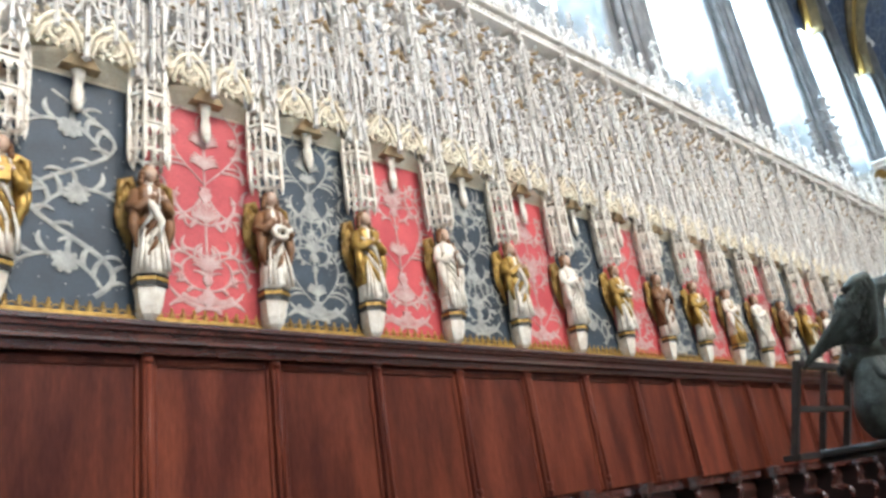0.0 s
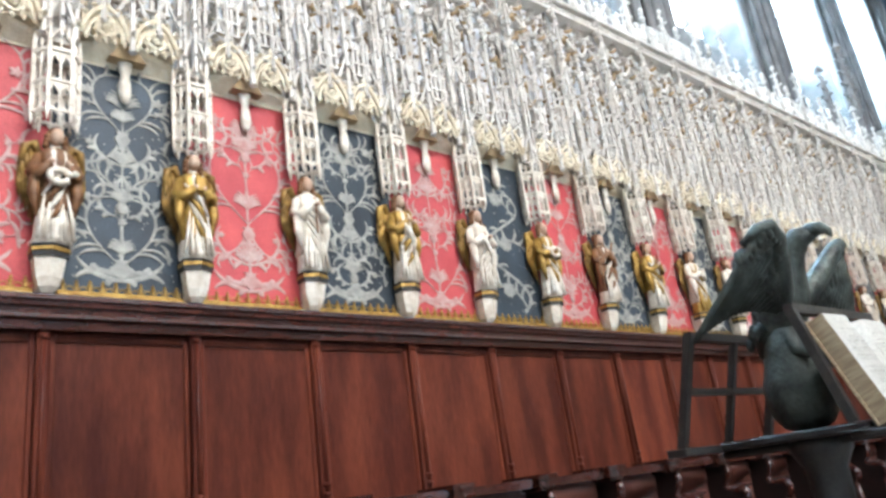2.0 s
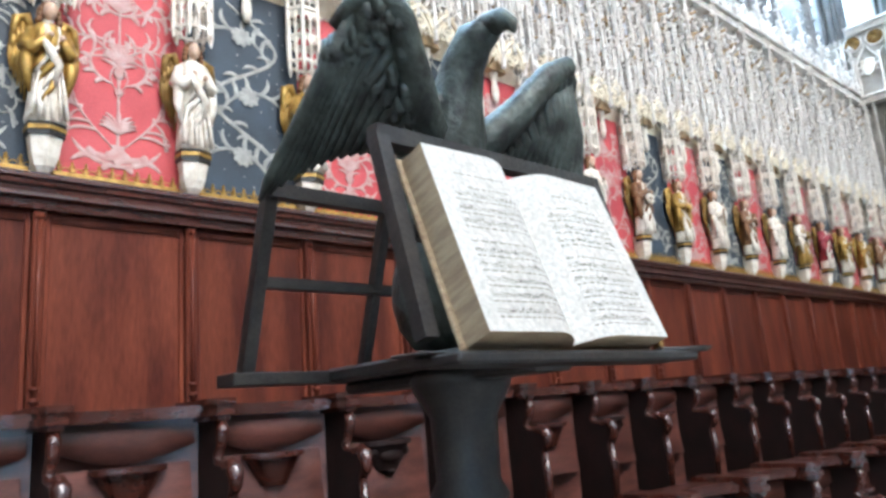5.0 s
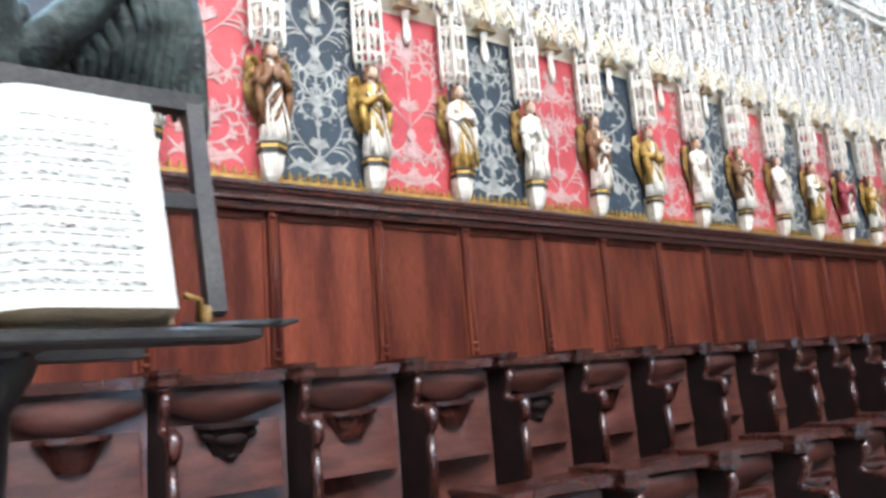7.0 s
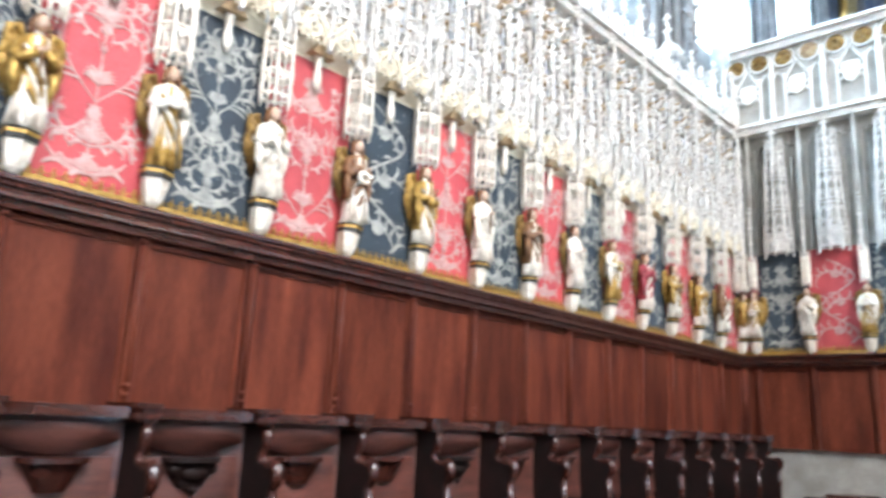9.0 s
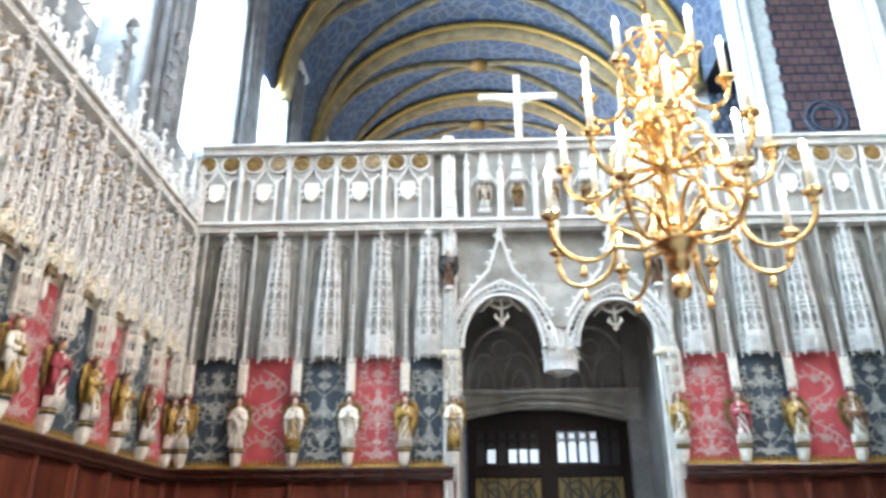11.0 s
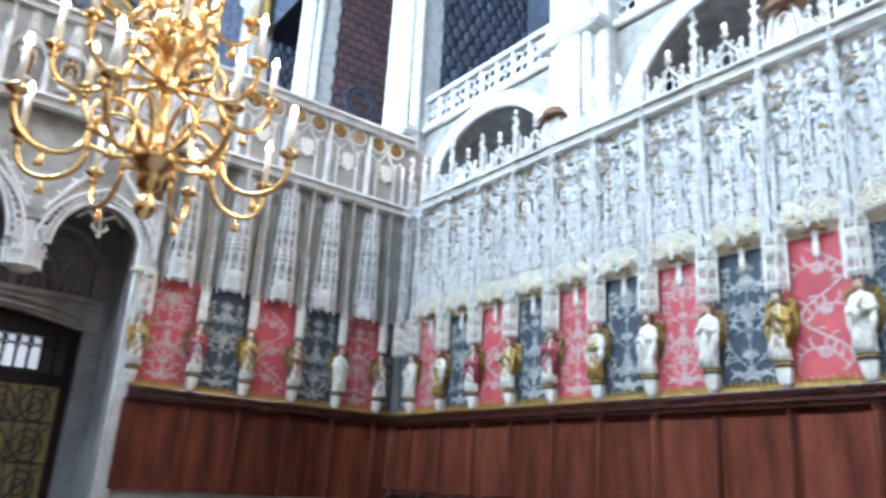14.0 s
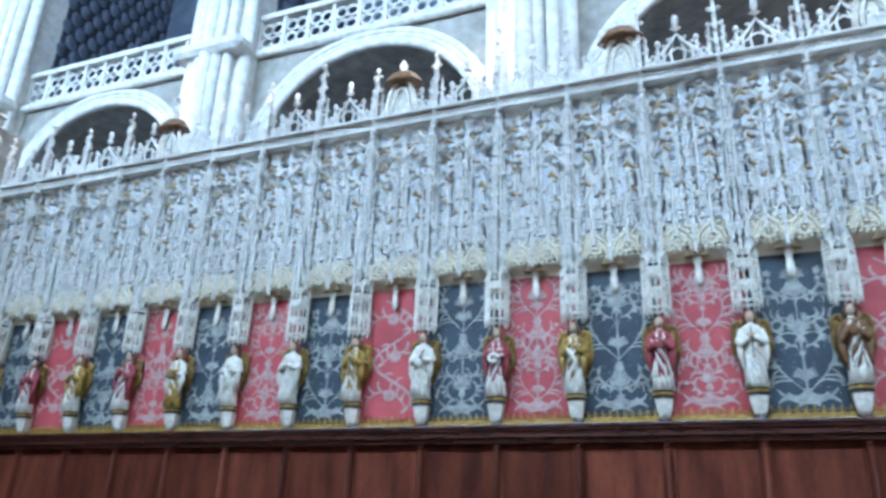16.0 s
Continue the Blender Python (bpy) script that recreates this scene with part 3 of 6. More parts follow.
# ---- carved stone canopies ----
def shaft(h0, h1, r, knobs, step, mat_tip=True):
    s = Shape()
    s.tube([(0, 0, h0), (0, 0, h0 + (h1 - h0) * 0.72), (0, 0, h1)], [r, r * 0.9, r * 0.15], 4, 0, False)
    s.gem((0, 0, h0), (r * 1.6, r * 1.6, r * 1.2))
    z = h0 + step
    k = 0
    while z < h1 - 0.03:
        t = (z - h0) / (h1 - h0)
        q = min(r, 0.022) * 0.7 + r * (0.9 if t > 0.6 else 0.6) * (1.2 - t * 0.5)
        for sx in (-1, 1):
            if k % 2:
                s.gem((sx * q * 1.1, 0, z), (q * 0.9, q * 0.6, q * 0.8))
            else:
                s.gem((0, sx * q * 1.1, z), (q * 0.6, q * 0.9, q * 0.8))
        k += 1
        z += step
    s.gem((0, 0, h1), (r * 1.3, r * 1.3, r * 1.8))
    return s


SHAFTS = {}


def shaft_part(parent, x, y, h0, h1, r, step=0.115, mat=None, name="shaft"):
    key = (round(h0, 2), round(h1, 2), r, step, mat)
    if key not in SHAFTS:
        SHAFTS[key] = shaft(h0, h1, r, 0, step).mesh(name, [mat or STONE])
    return part(name, SHAFTS[key], None, parent, at=pose(x, y, 0, 0, 0, 45 * (int(x * 100) % 2)))


def side_canopy(at):
    """One bay of the screen over a painted panel: lobed hood, openwork spires, frieze and crest."""
    t = thing("stone_canopy", "carved white limestone canopy with openwork spires over a painted panel", "canopy", "canopies of the choir screen", at)
    h = S / 2
    hood = Shape()
    plan = [(-0.34, 0.06), (-0.27, 0.0), (-0.20, -0.055), (-0.13, -0.075), (-0.06, -0.06), (0, -0.035), (0.06, -0.06), (0.13, -0.075), (0.20, -0.055), (0.27, 0.0), (0.34, 0.06)]
    front = [(x, 0.030 + y * 0.30, 3.985 - 0.075 * (abs(x) / 0.34) ** 2) for x, y in plan]
    back = [(x, 0.066, 3.896) for x, y in plan]
    k = len(front)
    hood.add(front + back, [(i, i + 1, k + i + 1, k + i) for i in range(k - 1)], 0)
    hood.add(front + [(x, y - 0.012, z + 0.028) for x, y, z in front], [(i, i + 1, k + i + 1, k + i) for i in range(k - 1)], 0)
    hood.add([(x, y - 0.012, z + 0.028) for x, y, z in front] + [(x, 0.085, z + 0.05) for x, y, z in front], [(i, i + 1, k + i + 1, k + i) for i in range(k - 1)], 0)
    hood.box(-0.34, 0.34, 0.064, 0.10, 3.885, 4.0)
    hood.plan([(-0.30, 0.09), (-0.24, 0.0), (0, 0.03), (0.24, 0.0), (0.30, 0.09)], 4.03, 4.24, 0)
    part("hood", hood, STONE_CREAM, t, "cream stone hood with flat soffit")
    for sx in (-1, 1):
        lob = Shape()
        cx = sx * 0.135
        for w, rise, dy, r in ((0.25, 0.25, 0.0, 0.016), (0.185, 0.185, 0.008, 0.010)):
            lob.tube([(x, y + 0.9 * (x - cx) ** 2, z) for x, y, z in pointed(w, 3.975, rise * 0.80, 7, -0.085 + dy, cx, 0.15)], r, 5)
        # ribs of the little vault run back from the arch
        for an in range(20, 181, 32):
            x, z = cx + 0.105 * math.cos(radians(an)), 3.985 + 0.13 * math.sin(radians(an))
            lob.tube([(x, -0.07, z), (cx + 0.5 * (x - cx), -0.03, z + 0.01), (cx, 0.0, 4.02)], 0.008, 4, 0, False)
        # a knot of carved leaves under the arch
        for k in range(7):
            a = radians(51.4 * k)
            lob.gem((cx + 0.052 * math.cos(a), -0.075, 4.04 + 0.048 * math.sin(a)), (0.027, 0.016, 0.024))
        lob.tube(arc(cx, 4.04, 0.05, 0, 360, 10, -0.078), 0.010, 4, 0, False)
        lob.gem((cx, -0.085, 4.04), (0.026, 0.02, 0.026))
        for k in range(5):
            x = cx - 0.10 + 0.05 * k
            lob.gem((x, -0.078, 3.965), (0.014, 0.012, 0.026))
        for k, p in enumerate(arc(cx, 3.985, 0.135, 170, 10, 6, -0.085, 0.20)):
            lob.gem(p, (0.026, 0.022, 0.022 + 0.03 * (k == 3)))
        part("lobe_arch", lob, STONE_CREAM, t, "carved ogee lobe")
        # a small windowed turret over the lobe
        tur = Shape()
        for q in range(4):
            x = cx - 0.066 + 0.044 * q
            tur.box(x - 0.008, x + 0.008, -0.075, -0.055, 4.24, 4.46)
            tur.tube([(x, -0.07, 4.46), (x, -0.07, 4.55)], [0.012, 0.002], 4, 0, False)
            if q < 3:
                tur.tube(pointed(0.040, 4.40, 0.05, 4, -0.066, x + 0.022), 0.006, 4, 0, False)
                tur.gem((x + 0.022, -0.07, 4.475), (0.016, 0.014, 0.022))
        for z in (4.24, 4.335, 4.45):
            tur.box(cx - 0.082, cx + 0.082, -0.08, -0.05, z, z + 0.014)
        for sy in (-1, 1):
            tur.box(cx + sy * 0.066 - 0.008, cx + sy * 0.066 + 0.008, -0.055, 0.09, 4.24, 4.46)
        part("turret", tur, STONE, t, "small pierced turret")
    sof = Shape().prism([(-0.10, 3.915), (0.10, 3.915), (0.06, 3.975), (0.02, 4.03), (0.0, 4.08), (-0.02, 4.03), (-0.06, 3.975)], -0.022, 0.05)
    part("soffit", sof, OCHRE_STONE, t, "ochre soffit point")
    pend = Shape().lathe([(0.006, 3.66), (0.024, 3.68), (0.036, 3.73), (0.032, 3.79), (0.024, 3.83), (0.034, 3.87), (0.05, 3.96)], 8, 0, 0.03, 0, True, 1, 0.8)
    part("pendant", pend, WHITE, t, "small white hanging boss")
    # upright slabs with deep slots between them; dark strips paint in their shade
    for x0, x1 in ((-0.325, -0.248), (-0.230, -0.064), (-0.046, 0.046), (0.064, 0.230), (0.248, 0.325)):
        part("backing_slab", Shape().box(x0, x1, 0.085, 0.13, 4.0, 5.72, 0, 0.004), BACKING, t)
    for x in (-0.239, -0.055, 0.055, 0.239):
        part("slot", Shape().box(x - 0.012, x + 0.012, 0.080, 0.128, 4.05, 5.30), STONE_SHADED, t, "dark strip painted as shade between the slabs")
    # curled leaves that fringe shafts and slabs, some of them ochre all over
    rl = random.Random(21)
    lv, br = Shape(), Shape()
    for k in range(10):
        z = 4.52 + 0.118 * k
        for x, sd in ((-0.275, 1), (-0.135, -1), (-0.135, 1), (0.135, -1), (0.135, 1), (0.275, -1)):
            if (k + (sd > 0) + (abs(x) > 0.2)) % 2:
                continue
            q = rl.uniform(0.8, 1.25)
            zz = z + rl.uniform(-0.025, 0.025)
            (lv if rl.random() < 0.6 else br).tube([(x, 0.03, zz), (x + sd * 0.035 * q, -0.01, zz - 0.016), (x + sd * 0.065 * q, -0.03, zz + 0.004), (x + sd * 0.060 * q, -0.045, zz + 0.028)], [0.012, 0.020, 0.019, 0.005], 5, 0, False)
    for sd in (-1, 1):
        for k in range(4):
            z = 4.28 + 0.15 * k
            lv.gem((sd * 0.045, -0.075, z), (0.024, 0.022, 0.014))
            lv.gem((sd * 0.225, -0.055, z + 0.06), (0.024, 0.022, 0.014))
        # leafy branches that cross below the frieze
        for z, a in ((4.98, 0.13), (5.32, 0.15)):
            br.tube([(sd * 0.02, -0.01, z), (sd * 0.08, -0.02, z + 0.05), (sd * a, -0.015, z + 0.14), (sd * (a + 0.02), 0.0, z + 0.25), (sd * (a - 0.03), 0.02, z + 0.32)], [0.016, 0.018, 0.017, 0.013, 0.005], 5, 0, False)
            br.tube([(sd * 0.30, 0.0, z + 0.02), (sd * 0.25, -0.01, z + 0.08), (sd * (a + 0.04), -0.005, z + 0.17)], [0.014, 0.017, 0.008], 5, 0, False)
            lv.gem((sd * (a + 0.015), -0.03, z + 0.16), (0.040, 0.025, 0.018))
    part("crocket_leaves", lv, OCHRE_STONE, t, "curled ochre leaf crockets")
    part("branches", br, STONE, t, "leafy stone branches")
    # tiers of gables behind the shafts
    for z0, w, y in ((4.12, 0.16, -0.09), (4.38, 0.15, -0.055), (4.72, 0.15, -0.02)):
        g = Shape()
        for cx in (-0.20, 0.0, 0.20):
            g.tube(pointed(w, z0, 0.26, 5, y + 0.02 * abs(cx) / 0.2, cx, 0.45), 0.009, 4, 0, False)
            for p in pointed(w + 0.02, z0 + 0.01, 0.28, 4, y, cx, 0.45):
                g.gem(p, 0.013)
            g.tube([(cx - w / 2, y, z0 + 0.04), (cx - w / 4, y, z0 + 0.10), (cx, y, z0 + 0.06), (cx + w / 4, y, z0 + 0.10), (cx + w / 2, y, z0 + 0.04)], 0.006, 4, 0, False)
        part("gable_tier", g, STONE, t)
    for x, y, a, b, r in ((-0.28, -0.06, 3.92, 4.85, 0.016), (-0.152, -0.09, 4.08, 4.72, 0.015), (0.0, -0.09, 3.92, 5.12, 0.018), (0.152, -0.09, 4.08, 4.72, 0.015), (0.28, -0.06, 3.92, 4.85, 0.016),
                          (-0.20, 0.0, 4.2, 5.30, 0.015), (-0.075, -0.03, 4.2, 5.45, 0.014), (0.075, -0.03, 4.2, 5.45, 0.014), (0.20, 0.0, 4.2, 5.30, 0.015),
                          (0.0, 0.03, 4.3, 5.72, 0.024)):
        shaft_part(t, x, y, a, b, r)
    # blind tracery heads under the frieze
    tr = Shape()
    for cx in (-0.17, 0.17):
        tr.tube(pointed(0.32, 5.25, 0.42, 8, 0.07, cx, 0.2), 0.016, 4, 0, False)
        for sx in (-1, 1):
            tr.tube(arc(cx + sx * 0.075, 5.30, 0.07, 0, 180, 6, 0.07), 0.011, 4, 0, False)
            tr.gem((cx + sx * 0.075, 0.06, 5.45), (0.05, 0.02, 0.022))
        for p in pointed(0.34, 5.27, 0.44, 5, 0.05, cx, 0.2):
            tr.gem(p, (0.028, 0.02, 0.018))
        tr.box(cx - 0.012, cx + 0.012, 0.06, 0.10, 4.1, 5.3)
        for k, z in enumerate((5.08, 5.22, 5.36, 5.50, 5.63)):
            for sx in (-1, 1):
                tr.gem((cx + sx * (0.05 + 0.045 * (k % 2)), 0.01, z), (0.06, 0.06, 0.017))
    part("tracery", tr, STONE, t)
    fr = Shape()
    fr.box(-h, h, -0.05, 0.10, 5.73, 5.76, 0, 0.006)
    fr.box(-h, h, -0.02, 0.10, 5.76, 5.84, 0)
    fr.box(-h, h, -0.085, 0.12, 5.84, 5.875, 0, 0.01)
    rng = random.Random(5)
    for i in range(13):
        fr.gem((-h + (i + 0.5) * S / 13, -0.03, 5.80 + rng.uniform(-0.012, 0.012)), (0.03, 0.022, 0.022))
        fr.gem((-h + (i + 0.1) * S / 13, -0.03, 5.80 + rng.uniform(-0.02, 0.02)), (0.015, 0.02, 0.03))
    part("frieze", fr, STONE, t, "leaf frieze between two mouldings")
    cr = Shape()
    cr.tube(pointed(0.50, 5.87, 0.36, 8, 0.0, 0, 0.45), 0.018, 5, 0, False)
    cr.tube(pointed(0.36, 5.87, 0.20, 8, 0.0, 0, 0.2), 0.012, 5, 0, False)
    for p in pointed(0.54, 5.9, 0.38, 6, 0.0, 0, 0.45):
        cr.gem((p[0], p[1], p[2] + 0.01), (0.032, 0.025, 0.028))
    cr.gem((0, 0, 6.30), (0.06, 0.05, 0.04))
    cr.gem((0, 0, 6.36), (0.035, 0.035, 0.05))
    cr.ball((0, 0, 6.40), (0.034, 0.034, 0.055), 7, 6)
    for sx in (-1, 1):
        cr.tube([(sx * 0.18, 0, 5.87), (sx * 0.18, 0, 6.12)], [0.02, 0.012], 5)
        cr.ball((sx * 0.18, 0, 6.15), (0.03, 0.03, 0.042), 7, 6)
    for sx in (-1, 1):
        for k in range(4):
            cr.tube([(sx * (0.05 + 0.07 * k), 0.01, 5.88), (sx * (0.07 + 0.07 * k), -0.01, 6.02 - 0.02 * k), (sx * (0.03 + 0.07 * k), 0.0, 6.12 - 0.03 * k)], [0.014, 0.016, 0.005], 5, 0, False)
        cr.tube([(sx * 0.30, 0, 5.87), (sx * 0.30, 0, 6.30)], [0.016, 0.004], 4, 0, False)
        for z in (5.98, 6.08, 6.18):
            cr.gem((sx * 0.30, 0, z), (0.032, 0.025, 0.02))
    part("crest_gable", cr, STONE, t)
    return t


def side_tower(at, tall):
    """The small spired tower over an angel, and the pier of shafts that it ends in."""
    t = thing("spired_tower", "slender white stone tower with tracery windows hung over an angel", "spire", "towers of the choir screen", at)
    part("tower", Shape().box(-0.022, 0.022, 0.02, 0.30, 3.86, 5.75, 0).plan([(0.10 * math.cos(radians(a)), 0.085 * math.sin(radians(a)) - 0.02) for a in range(0, 360, 60)], 3.86, 3.92, 0, 0.8, (0, -0.02)), STONE_GREY, t)
    cage = Shape()
    R, D, cy = 0.108, 0.092, -0.02
    for i in range(6):
        a, b = radians(60 * i), radians(60 * i + 60)
        x, y = R * math.cos(a), D * math.sin(a) + cy
        x2, y2 = R * math.cos(b), D * math.sin(b) + cy
        mx, my = (x + x2) / 2, (y + y2) / 2
        cage.tube([(x, y, 3.40), (x, y, 3.45), (x, y, 3.86), (x, y, 3.97)], [0.004, 0.015, 0.015, 0.003], 4, 0, False)
        for z in (3.50, 3.62, 3.74, 3.86):
            cage.gem((x, y, z), (0.020, 0.018, 0.015))
        for z0 in (3.45, 3.62, 3.80):
            cage.tube([(x, y, z0 + 0.012), (x2, y2, z0 + 0.012)], 0.015 if z0 > 3.7 else 0.011, 4, 0, False)
        cage.tube([(mx, my, 3.43), (mx, my, 3.88)], 0.007, 4, 0, False)
        for z0 in (3.57, 3.74):
            # pointed heads of the paired lights
            for q0, q1 in ((0.0, 0.5), (0.5, 1.0)):
                pa, pb = (x + (x2 - x) * q0, y + (y2 - y) * q0), (x + (x2 - x) * q1, y + (y2 - y) * q1)
                cage.add([(pa[0], pa[1], z0 - 0.02), ((pa[0] + pb[0]) / 2, (pa[1] + pb[1]) / 2, z0 + 0.035), (pb[0], pb[1], z0 - 0.02), (pb[0], pb[1], z0 + 0.06), (pa[0], pa[1], z0 + 0.06)], [(0, 1, 4), (1, 2, 3), (1, 3, 4)])
        # scalloped hem with small pendants
        cage.tube([(x, y, 3.45), ((x + mx) / 2, (y + my) / 2, 3.475), (mx, my, 3.43), ((x2 + mx) / 2, (y2 + my) / 2, 3.475), (x2, y2, 3.45)], 0.008, 4, 0, False)
        cage.gem((mx, my, 3.41), (0.012, 0.012, 0.022))
        cage.tube([(x, y, 3.86), (mx * 0.97, my, 3.96), (x2, y2, 3.86)], 0.008, 4, 0, False)
    part("openwork", cage, WHITE, t, "white openwork tracery cage")
    shaft_part(t, -0.05, 0.01, 4.1, 5.6, 0.012)
    shaft_part(t, 0.05, 0.01, 4.1, 5.6, 0.012)
    for x, y, a, b, r in ((-0.045, -0.05, 3.9, 4.55, 0.011), (0.045, -0.05, 3.9, 4.55, 0.011), (0.0, -0.09, 3.9, 4.85, 0.013), (-0.035, -0.06, 4.5, 5.45, 0.012), (0.035, -0.06, 4.5, 5.45, 0.012), (0, -0.075, 4.7, 5.9, 0.016)):
        shaft_part(t, x, y, a, b, r)
    for z in (4.0, 4.45, 4.95, 5.4):
        g = Shape()
        for x in (-0.06, 0.06):
            g.gem((x, -0.04, z), (0.035, 0.03, 0.04))
        g.tube(pointed(0.12, z, 0.2, 4, -0.075, 0, 0.45), 0.011, 4, 0, False)
        g.gem((0, -0.085, z + 0.2), 0.026)
        part("gable", g, STONE, t)
    shaft_part(t, 0, -0.03, 5.7, 6.62 + tall, 0.030, 0.09, name="pinnacle")
    for sx in (-1, 1):
        shaft_part(t, sx * 0.07, 0.0, 5.85, 6.22 + tall * 0.5, 0.015, 0.07, name="pinnacle")
    return t


rnd = random.Random(3)
c0 = side_canopy(NORTH(NORTH_U[0] + S / 2))
t0 = [side_tower(NORTH(NORTH_U[0]), 0.0), side_tower(NORTH(NORTH_U[1]), 0.1), side_tower(NORTH(NORTH_U[2]), -0.12)]
LOOK_N = [3, 0, 1, 2, 3, 4, 2, 3, 0, 3, 5, 2, 0, 3, 2, 0, 2, 5, 4, 3]
for i, x in enumerate(NORTH_U):
    k = i - 8
    if i:
        copy_thing(c0, NORTH(x + S / 2)) if i < len(NORTH_U) - 1 else None
    if i > 2:
        copy_thing(t0[i % 3], NORTH(x))
    if i < len(NORTH_U) - 1:
        painted_panel(NORTH(x + S / 2), S, k % 2, (k * 5 + 3) % 6, "above oak wainscot")
    angel(NORTH(x), LOOK_N[(k - 18) % 20] if k not in (0, 1, 2, 3) else (0, 1, 2, 3)[k], {0: 0, 1: 1, 2: 4, 3: 3}.get(k, k * 7 % 10))
for i, x in enumerate(SOUTH_X):
    if i < len(SOUTH_X) - 1:
        copy_thing(c0, SOUTH(x - S / 2))
        painted_panel(SOUTH(x - S / 2), S, 1 - i % 2, (i * 5 + 1) % 6, "above oak wainscot")
    copy_thing(t0[i % 3], SOUTH(x))
    angel(SOUTH(x), (2, 5, 4, 3, 4, 5, 2, 2, 3, 2, 4, 3, 4, 2, 0)[i % 15], i * 3 % 10)
painted_panel(SOUTH(16.36), 0.44, 0, 2, "in the corner")
copy_thing(t0[1], SOUTH(16.50))
copy_thing(t0[1], NORTH(16.50))


# ---- rood screen: canopies, parapet, double arch and door ----
def west_canopy(at, w):
    t = thing("stone_tabernacle", "tall grey-white stone tabernacle canopy over a painted panel", "canopy", "tabernacles of the rood screen", at)
    r = 0.19
    octo = [(r * math.cos(radians(a)), r * 0.8 * math.sin(radians(a)) + 0.02) for a in (0, 45, 90, 135, 180, 225, 270, 315)]
    b = Shape()
    b.plan([(x * 0.78, y * 0.78) for x, y in octo], 3.92, 4.20, 0, 1.0)
    b.plan([(x * 1.04, y * 1.04) for x, y in octo], 4.10, 4.13, 0)
    for k in range(4, 9):
        x0, y0 = octo[k % 8]
        b.tube([(x0, y0, 3.88), (x0, y0, 4.14), (x0, y0, 4.30)], [0.013, 0.015, 0.003], 4, 0, False)
        b.gem((x0, y0, 3.87), (0.02, 0.02, 0.028))
        if k < 8:
            x1, y1 = octo[(k + 1) % 8]
            for lo, up, rr in ((3.94, 0.11, 0.010), (4.13, 0.15, 0.008)):
                pts = []
                for s in range(9):
                    q = s / 8
                    pts.append((x0 + (x1 - x0) * q, y0 + (y1 - y0) * q - 0.004, lo + up * (1 - abs(2 * q - 1) ** 1.7)))
                b.tube(pts, rr, 4, 0, False)
                for s in (1, 2, 4, 6, 7):
                    b.gem((pts[s][0] * 1.04, pts[s][1] * 1.04, pts[s][2] + 0.012), (0.014, 0.014, 0.016))
            for q in (0.28, 0.5, 0.72):
                x, y = x0 + (x1 - x0) * q, y0 + (y1 - y0) * q
                b.gem((x, y, 4.075), (0.016, 0.016, 0.022))
                b.gem((x * 0.98, y * 0.98, 3.945), (0.012, 0.012, 0.024))
    part("hood", b, STONE, t)
    for z0, z1, r in ((4.16, 4.62, 0.165), (4.56, 5.06, 0.145), (5.00, 5.48, 0.120)):
        part("niche", Shape().plan([(-r * 0.55, 0.10), (-r * 0.55, 0.0), (-r * 0.25, -r * 0.35), (r * 0.25, -r * 0.35), (r * 0.55, 0.0), (r * 0.55, 0.10)], z0, z1, 0, 0.9), STONE_GREY, t)
        pts = [(r * math.cos(radians(a)), 0.01 + r * 0.85 * math.sin(radians(a))) for a in (180, 225, 270, 315, 360)]
        for x, y in pts:
            p = Shape().tube([(x, y, z0), (x, y, z1), (x, y, z1 + 0.16)], [0.014, 0.013, 0.002], 4, 0, False)
            for z in (z0 + 0.14, z0 + 0.30, z1 - 0.01, z1 + 0.06):
                p.gem((x, y - 0.006, z), (0.020, 0.018, 0.016))
            part("post", p, STONE, t)
        g = Shape()
        for (xa, ya), (xb, yb) in zip(pts, pts[1:]):
            for z in (z0 + 0.02, z1 - 0.10):
                g.tube([(xa, ya, z), (xb, yb, z)], 0.010, 4, 0, False)
            for z, h in ((z0 + 0.20, 0.10), (z1 - 0.08, 0.15)):
                g.tube([(xa, ya, z), ((3 * xa + xb) / 4, (3 * ya + yb) / 4, z + h * 0.6), ((xa + xb) / 2, (ya + yb) / 2, z + h), ((xa + 3 * xb) / 4, (ya + 3 * yb) / 4, z + h * 0.6), (xb, yb, z)], 0.008, 4, 0, False)
                g.gem(((xa + xb) / 2, (ya + yb) / 2, z + h), (0.016, 0.016, 0.026))
        part("gablet", g, STONE, t)
    shaft_part(t, 0, -0.06, 5.2, 5.78, 0.028)
    fl = Shape()
    for sx in (-1, 1):
        for k in range(3):
            fl.gem((sx * (0.10 + 0.06 * k), 0.06, 5.56 - 0.04 * k), (0.05, 0.03, 0.022))
        fl.tube(arc(sx * 0.13, 5.60, 0.075, 0, 360, 10, 0.07), 0.011, 4, 0, False)
        fl.tube(arc(sx * 0.27, 5.60, 0.06, 0, 360, 10, 0.07), 0.010, 4, 0, False)
        fl.tube(pointed(0.26, 5.20, 0.35, 5, 0.07, sx * 0.2, 0.3), 0.012, 4, 0, False)
        fl.box(sx * 0.2 - 0.01, sx * 0.2 + 0.01, 0.05, 0.10, 4.1, 5.3)
        fl.box(sx * 0.285 - 0.008, sx * 0.285 + 0.008, 0.05, 0.10, 3.95, 5.5)
    part("blind_tracery", fl, STONE_GREY, t)
    return t


